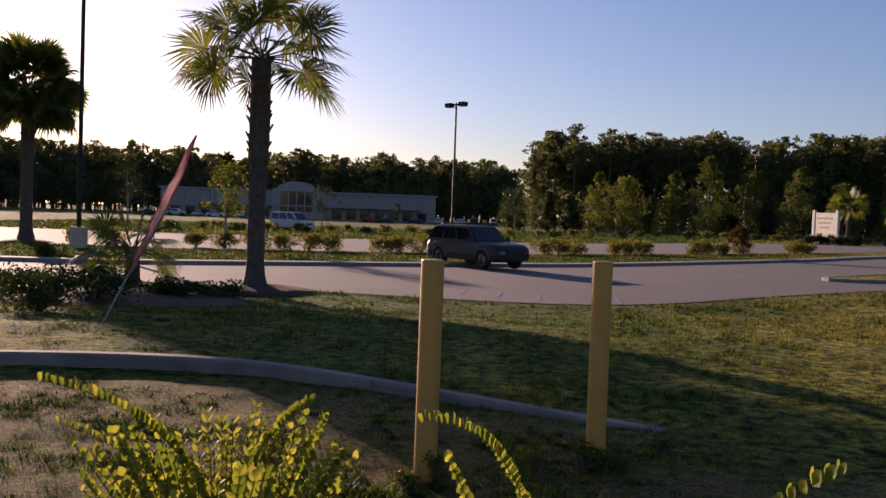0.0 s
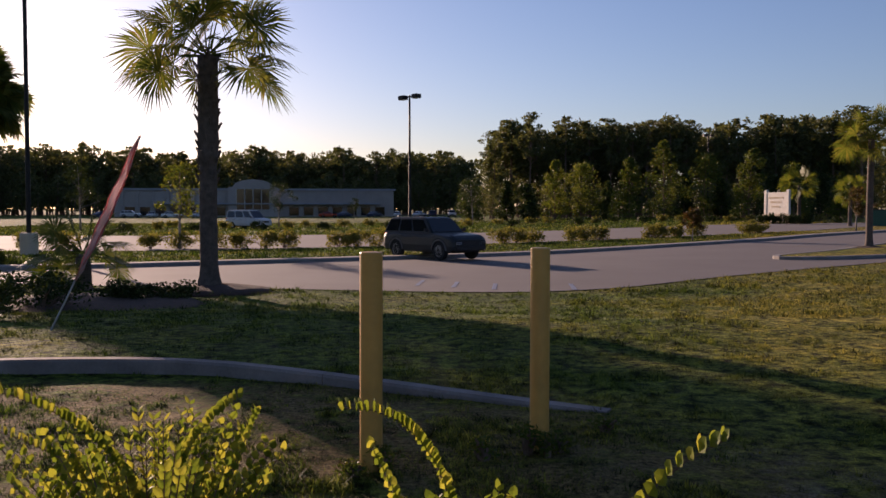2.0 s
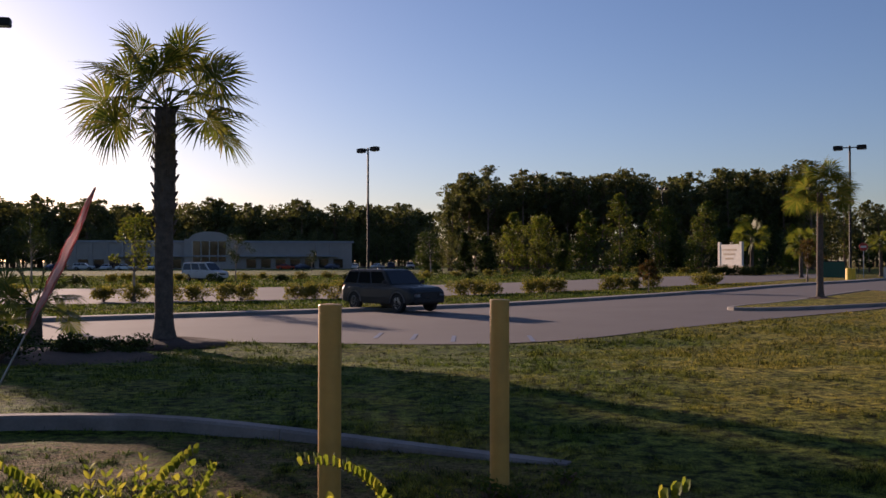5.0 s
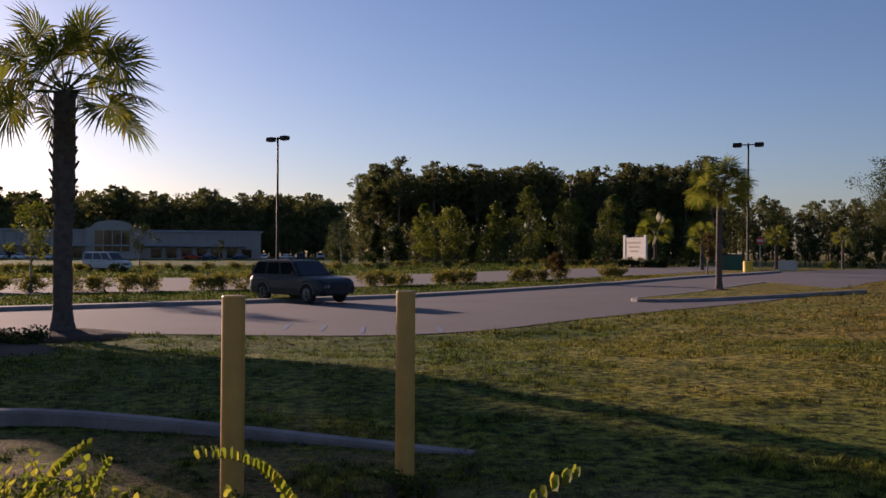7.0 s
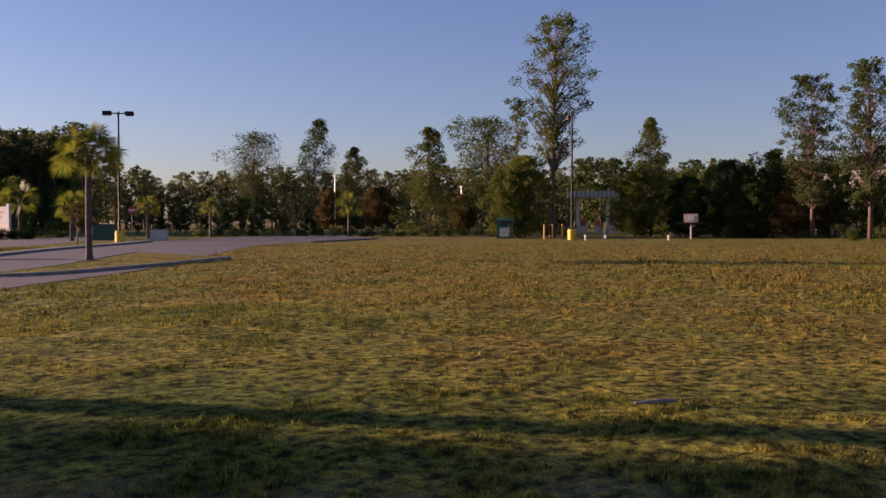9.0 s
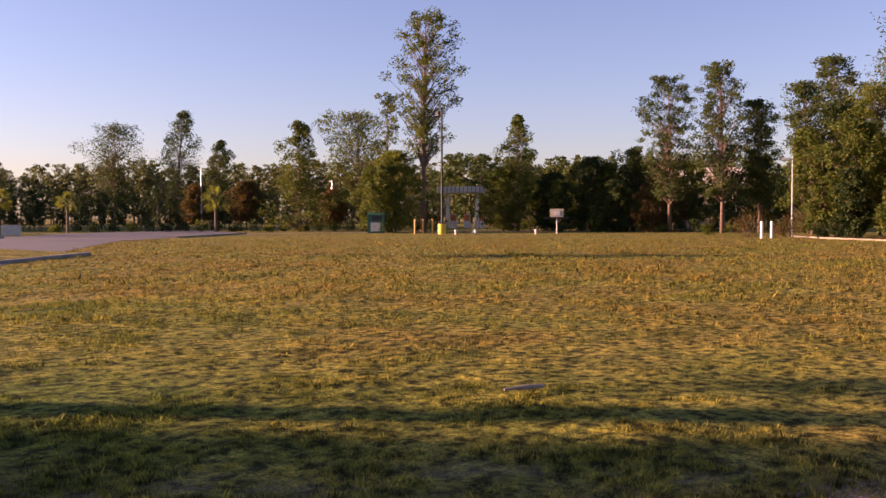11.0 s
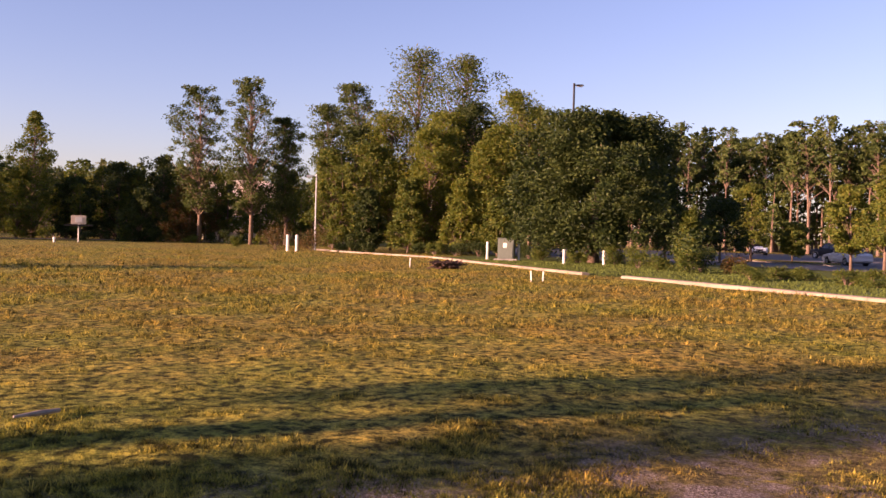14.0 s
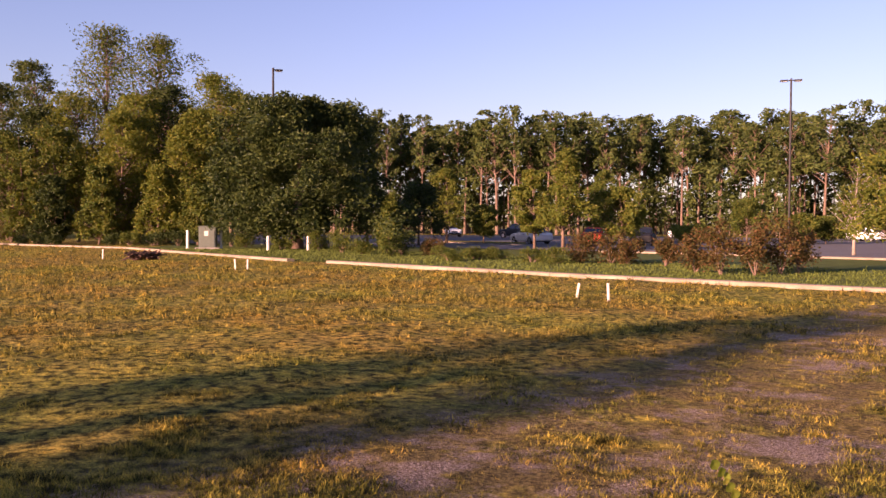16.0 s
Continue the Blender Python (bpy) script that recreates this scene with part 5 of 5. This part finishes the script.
# ---- across the field: bin, posts, signs, kiosks ----
def donation_bin(m):
    t = thing("donation_bin", "green metal donation bin with a white notice", "bin", m)
    part("body", box(1.7, 1.5, 1.9, 0, 0, 0, 0.04), GREEN_METAL, t)
    bm = bmesh.new()
    v = [bm.verts.new(q) for q in ((-0.9, -0.8, 1.9), (0.9, -0.8, 1.9), (0.9, 0.8, 1.9), (-0.9, 0.8, 1.9), (-0.9, 0.1, 2.2), (0.9, 0.1, 2.2), (0.9, 0.8, 2.2), (-0.9, 0.8, 2.2))]
    for f in ((0, 1, 5, 4), (4, 5, 6, 7), (1, 2, 6, 5), (0, 4, 7, 3), (2, 3, 7, 6), (0, 3, 2, 1)):
        bm.faces.new([v[i] for i in f])
    bmesh.ops.recalc_face_normals(bm, faces=bm.faces)
    part("lid", bm, GREEN_METAL, t)
    part("opening", box(1.0, 0.04, 0.5, 0.1, -0.77, 1.3, 0.01), BLACK_PLASTIC, t)
    part("notice", box(1.0, 0.03, 0.9, -0.05, -0.765, 0.2, 0.005), WHITE, t, "white notice")
    return t


def on_az(t_yaw, px, d):
    return polar(t_yaw + math.degrees(math.atan((px - 784) / 1636)), d)


donation_bin(on_ground(*on_az(69.3, 291, 96), -58))
for px in (364, 379, 397):
    bollard("slim faded yellow post beside the far walkway", on_ground(*on_az(69.3, px, 90)), 1.45, 0.08, YELLOW)


def stop_sign(m):
    t = thing("stop_sign", "red octagonal stop sign seen nearly face on", "sign", m)
    part("post", tube([(0, 0, -0.1), (0, 0, 3.1)], 0.04, 6), GREY_METAL, t)
    bm = lathe([(0.40, -0.012), (0.40, 0.012)], 8, None, pose(0, -0.06, 2.95, 90, 22.5, 0))
    part("plate", bm, RED, t)
    part("lettering", box(0.5, 0.01, 0.2, 0, -0.08, 2.85), WHITE, t, "white lettering band")
    return t


stop_sign(on_ground(*on_az(48.6, 236, 96), -25))


def dumpster(m):
    t = thing("dumpster", "dark green steel dumpster with a white notice", "bin", m)
    part("body", box(2.4, 1.6, 1.5, 0, 0, 0, 0.03), GREEN_METAL, t)
    part("lid", box(2.44, 1.64, 0.1, 0, 0, 1.5, 0.03), BLACK_PLASTIC, t)
    for k in range(4):
        part("rib", box(0.1, 0.08, 1.4, -0.9 + 0.6 * k, -0.83, 0.05), GREEN_METAL, t)
    part("notice", box(0.35, 0.03, 0.8, -1.0, -0.88, 0.55), WHITE, t, "white notice")
    return t


dumpster(on_ground(*polar(28.4, 98), -28))
t = thing("utility_box", "low pale grey utility cabinet by the walkway", "utility box", on_ground(*polar(31.6, 96), -32))
part("cabinet", box(1.7, 0.8, 0.95, 0, 0, 0, 0.04), GREY_METAL, t)
part("top", box(1.76, 0.86, 0.06, 0, 0, 0.95, 0.02), GREY_METAL, t)
t = thing("leaning_post", "thin white post leaning beside the far walkway", "post", on_ground(*on_az(69.3, 470, 88), -70) @ pose(0, 0, 0, 0, 14, 0))
part("shaft", tube([(0, 0, -0.05), (0, 0, 2.0)], 0.045, 6), GREY_METAL, t)
part("cap", lathe([(0.09, 2.0), (0.09, 2.08), (0.001, 2.1)], 8), WHITE, t)
for px in (440, 476, 585):
    t = thing("standpipe", "small white capped pipe standing in the grass", "marker", on_ground(*on_az(69.3, px, 86)), "standpipes")
    part("pipe", lathe([(0.1, -0.05), (0.1, 0.3), (0.13, 0.3), (0.13, 0.42), (0.08, 0.48), (0.001, 0.48)], 12), WHITE, t)


def post_pair(label, x, y, h, r, mat, name="post"):
    t = thing(name, label, "post", on_ground(x, y), "")
    part("shaft", lathe([(r, -0.1), (r, h - 0.02), (r * 0.8, h), (0.001, h)], 10), mat, t)


for px in (966, 982):
    post_pair("white concrete marker post at the walkway's end", *on_az(69.3, px, 71), 1.25, 0.11, WHITE)
for px in (332, 391, 474, 545):
    post_pair("white painted guard post", *on_az(103.4, px, 60 if px < 420 else 56), 1.2 if px < 420 else 0.9, 0.085, WHITE)


def utility_box(m):
    t = thing("utility_box", "grey-green pad-mounted electric transformer box", "utility box", m)
    part("plinth", box(1.5, 1.3, 0.15, 0, 0, -0.02, 0.02), CONCRETE, t)
    part("cabinet", box(1.05, 0.95, 1.3, 0, 0, 0.13, 0.03), BOX_GREEN, t)
    part("door", box(0.9, 0.04, 1.0, 0, -0.485, 0.2, 0.01), BOX_GREEN, t)
    part("label_plate", box(0.25, 0.02, 0.3, -0.05, -0.515, 0.85, 0.004), WHITE, t, "pale warning plate")
    part("top", box(1.12, 1.02, 0.06, 0, 0, 1.41, 0.02), BOX_GREEN, t)
    return t


utility_box(on_ground(*on_az(103.4, 368, 60), -95))
for px, by, d, h, lean in ((182, 460, 44, 0.5, 2), (417, 478, 33.6, 0.42, -3), (438, 478, 33.5, 0.42, 2), (1020, 529, 21.2, 0.38, 9), (1076, 533, 20.6, 0.42, -2)):
    x, y = on_az(103.4, px, d)
    t = thing("marker_stake", "thin white marker stake in the lawn", "stake", pose(x, y, 0, 0, lean, -100), "marker stakes")
    part("shaft", box(0.05, 0.04, h, 0, 0, -0.03, 0.006), WHITE, t)


def brush_pile(x, y):
    rng = random.Random(3)
    bm = bmesh.new()
    for k in range(46):
        a, el = rng.uniform(0, 6.28), rng.uniform(-0.1, 0.5)
        c = Vector((rng.gauss(0, 0.22), rng.gauss(0, 0.2), rng.uniform(0.03, 0.36)))
        d = Vector((math.cos(a) * math.cos(el), math.sin(a) * math.cos(el), math.sin(el))) * rng.uniform(0.15, 0.45)
        tube([c - d, c, c + d], [0.04, 0.05, 0.016], 5, bm)
    ob = obj("brush_pile", bm, MULCH, None)
    ob.matrix_basis = on_ground(x, y)
    return tagged(ob, "small dark heap of cut branches on the lawn", "debris")


brush_pile(*on_az(103.4, 242, 43))
brush_pile(*on_az(103.4, 262, 43))
bm = tube([(-0.2, 0, 0.05), (0, 0.03, 0.06), (0.21, -0.01, 0.05)], [0.02, 0.024, 0.012], 6)
ob = obj("stick", bm, PALE_BARK)
ob.matrix_basis = pose(7.43, 3.95, 0.01, 0, 0, 150)
tagged(ob, "pale fallen stick lying on the lawn", "stick")


# ---- petrol station seen through the trees ----
def station(m):
    t = thing("petrol_station", "small petrol station with a ribbed flat canopy", "building", m)
    part("canopy", box(6.6, 7, 0.9, 0, 0, 5.2, 0.05), GREY_METAL, t)
    for k in range(11):
        part("canopy_rib", box(0.12, 0.1, 0.9, -3.0 + 0.6 * k, -3.56, 5.2), BOX_GREEN, t)
    for x in (-2.2, 2.2):
        part("column", box(0.5, 0.5, 5.3, x, 0, 0), WHITE, t)
    for x in (-3.4, -1.1, 0.9, 3.2):
        p = part("pump", box(0.9, 0.6, 2.1, x, -1.6, 0, 0.05), WHITE, t)
        part("pump_panel", box(0.8, 0.05, 0.9, x, -1.93, 1.1, 0.01), ORANGE, p)
    return t


station(on_ground(*on_az(69.3, 452, 138), -65))
t = thing("roadside_sign", "small white roadside sign on a single post", "sign", on_ground(*on_az(69.3, 622, 90), -65))
part("post", tube([(0, 0, -0.1), (0, 0, 1.6)], 0.06, 6), WHITE, t)
part("shelf", box(2.4, 0.5, 0.12, 0, 0, 1.45), BLACK_METAL, t)
part("panel", box(1.3, 0.12, 0.8, 0, 0, 1.6, 0.02), TAN, t)
part("panel_face", box(0.6, 0.03, 0.5, 0, -0.08, 1.75, 0.01), WHITE, t)


def tan_house(m):
    t = thing("tan_building", "tan building with a pitched roof behind the trees", "building", m)
    part("wall", box(10, 9, 5.8, 0, 0, 0), TAN, t)
    bm = bmesh.new()
    v = [bm.verts.new(q) for q in ((-6.6, -5, 5.7), (6.6, -5, 5.7), (6.6, 5, 5.7), (-6.6, 5, 5.7), (-3.5, 0, 8.1), (3.5, 0, 8.1))]
    for f in ((0, 1, 5, 4), (1, 2, 5), (2, 3, 4, 5), (3, 0, 4), (0, 3, 2, 1)):
        bm.faces.new([v[i] for i in f])
    part("roof", bm, TAN, t)
    for x in (-3.5, 0, 3.5):
        part("window", box(1.4, 0.1, 1.6, x, -4.53, 3.4), GLASS, t)
    return t


tan_house(on_ground(*on_az(69.3, 885, 128), -70))


# ---- paint on the paving ----
for k, (x, y) in enumerate([(0.7, 25.7), (1.65, 25.1), (2.65, 24.4), (4.7, 24.2)]):
    bm = bmesh.new()
    u = Vector((0.13, 0.99, 0))
    w = Vector((0.99, -0.13, 0))
    pts = []
    for q in (-1, 1):
        pts += [Vector((x, y, 0)) + u * q * 0.95 - w * q * 0.06, Vector((x, y, 0)) + u * q * 0.95 + w * q * 0.06]
    bm.faces.new([bm.verts.new((p.x, p.y, gz(p.x, p.y) + 0.026)) for p in pts])
    ob = obj("painted_line", bm, BLUE_PAINT)
    tagged(ob, "worn blue parking line on the concrete", "marking", "painted lines", "structure")


# ---- far car park to the right ----
sheet("far_car_park", [polar(88, 76), polar(104, 63), polar(116, 55), polar(128, 50), polar(140, 48)], [polar(88, 135), polar(104, 135), polar(116, 132), polar(128, 130), polar(140, 125)], plain("asphalt", (0.09, 0.085, 0.085), 0.9, vary=0.2, scale=0.4, fine=30), "grey asphalt car park behind the shrubs", "road", up=0.05)
kerb("island_kerb", [polar(113, 56), polar(120, 53), polar(128, 49.5), polar(138, 48)], 0.4, 0.13, WALKWAY, "pale kerb at the edge of the far car park")
kerb("island_kerb", [polar(103.5, 82), polar(106, 74), polar(108.5, 72)], 0.4, 0.13, WALKWAY, "pale kerb of a lawn island in the car park")
sheet("island_lawn", [polar(103.5, 86), polar(108.5, 80)], [polar(103.5, 81), polar(108.5, 73)], LAWN, "lawn island in the far car park", "lawn", up=0.14, n=8, across=4)


VERGE = plain("verge_grass", (0.085, 0.112, 0.024), 0.95, vary=0.3, scale=1.2, fine=14, relief=0.6, spec=0.1)
WALK_LINE = [(61.2, 5.6), (50, 1.2), (40.9, -2.9), (38.9, -4.4), (27.9, -10.7), (20, -16.3), (8, -25)]
sheet("verge", [(x + 0.2, y - 0.35) for x, y in WALK_LINE], [polar(88, 75.5), polar(97, 69), polar(104, 62.5), polar(110, 59), polar(116, 54.5), polar(128, 49.5), polar(140, 47.5)], VERGE, "green verge between the pale kerb and the far car park", "lawn", up=0.03, n=80, across=10)


# ---- grass ----
def grass(name, label, seed, n, r0, r1, az0, az1, height, blades, spread, mat=GRASS_BLADE, sparse=0.0):
    """Tufts of mown grass over a sector of the lawn, denser near the camera, gathered in clumps with thin places between."""
    rng = np.random.default_rng(seed)
    r = r0 * (r1 / r0) ** rng.uniform(0, 1, n)
    az = np.radians(rng.uniform(az0, az1, n))
    x, y = r * np.sin(az), r * np.cos(az)
    thick = 0.5 + 0.34 * value_noise(x, y, 0.42, 31) + 0.24 * value_noise(x + 0.2 * y, y, 0.17, 32) + 0.22 * value_noise(x, y, 1.5, 33)
    bare = np.clip((5.4 - (0.8 * x + 0.6 * y)) / 1.5, 0, 1) * np.clip(9.0 - y, 0, 1)
    bare *= np.clip((x + 1) / 5, 0.3, 1)
    ok = rng.uniform(0.1, 0.85, n) < thick - sparse * bare * (0.5 + 0.5 * value_noise(x, y, 0.8, 34))
    ok &= y < np.interp(x, [q[0] for q in ROAD_NEAR], [q[1] for q in ROAD_NEAR]) - 0.15
    wx, wy = np.array([61.2, 40.9, 27.9, 20, 8]), np.array([5.6, -2.9, -10.7, -16.3, -25])
    ok &= ~((x > 5) & (y < np.interp(x, wx[::-1], wy[::-1]) + 0.6))
    x, y, thick, r = x[ok], y[ok], thick[ok], r[ok]
    size = height * np.clip(r / 12, 0.85, 2.4) * rng.lognormal(0, 0.3, len(x)) * (0.45 + 1.1 * np.clip(thick, 0, 1.1))
    bx, by, bs = np.repeat(x, blades), np.repeat(y, blades), np.repeat(size, blades)
    k = len(bx)
    a = rng.uniform(0, 6.283, k)
    out = rng.uniform(0.3, 1.5, k) * bs
    base = np.stack([bx + rng.normal(0, spread, k), by + rng.normal(0, spread, k), 0 * bx], 1)
    base[:, 2] = rough_z(base[:, 0], base[:, 1]) - 0.012
    tip = base + np.stack([np.cos(a) * out, np.sin(a) * out, bs * rng.uniform(0.7, 1.25, k)], 1)
    w = (0.11 * bs + 0.0012)[:, None] * np.stack([-np.sin(a), np.cos(a), 0 * a], 1)
    v = np.stack([base - w, base + w, tip], 1).reshape(-1, 3)
    return tagged(array_obj(name, v, np.arange(3 * k).reshape(-1, 3), mat), label, "grass", kind="stuff")


grass("lawn_grass", "short mown grass in uneven clumps, green to dry gold", 11, 350000, 4.6, 70, -32, 134, 0.030, 5, 0.03, sparse=0.25)
grass("rough_grass", "dry weedy grass near the planting bed", 12, 110000, 3.2, 9.5, -34, 140, 0.028, 5, 0.018, sparse=0.3)


def strip_grass(name, label, seed, n, near, far, x0, x1, height, mat=GRASS_BLADE):
    """Longer grass on a strip between two lines, glowing against the light."""
    rng = np.random.default_rng(seed)
    x = rng.uniform(x0, x1, n)
    lo, hi = (np.interp(x, [q[0] for q in line], [q[1] for q in line]) for line in (near, far))
    y = lo + 0.7 + rng.uniform(0, 1, n) * (hi - lo - 1.2)
    x, y = np.repeat(x, 4) + rng.normal(0, 0.12, 4 * n), np.repeat(y, 4) + rng.normal(0, 0.12, 4 * n)
    k = len(x)
    a, hgt = rng.uniform(0, 6.283, k), height * rng.lognormal(0, 0.3, k)
    base = np.stack([x, y, ground_z(x, y) - 0.01], 1)
    tip = base + np.stack([np.cos(a) * 0.7 * hgt, np.sin(a) * 0.7 * hgt, hgt], 1)
    w = (0.3 * hgt)[:, None] * np.stack([-np.sin(a), np.cos(a), 0 * a], 1)
    v = np.stack([base - w, base + w, tip], 1).reshape(-1, 3)
    return tagged(array_obj(name, v, np.arange(3 * k).reshape(-1, 3), mat), label, "grass", kind="stuff")


strip_grass("strip_grass", "sunlit green grass on the planted strip by the lane", 14, 14000, ROAD_FAR, LANE_NEAR, -26, 30, 0.08)
strip_grass("strip_grass", "sunlit green grass beyond the parking aisle", 15, 22000, LANE_FAR, [(x, y + 60) for x, y in LANE_FAR], -45, 52, 0.14)
strip_grass("strip_grass", "sunlit green grass on the verge behind the pale kerb", 16, 26000, [(x, y - 14) for x, y in WALK_LINE[::-1]], WALK_LINE[::-1], 10, 60, 0.07, VERGE)
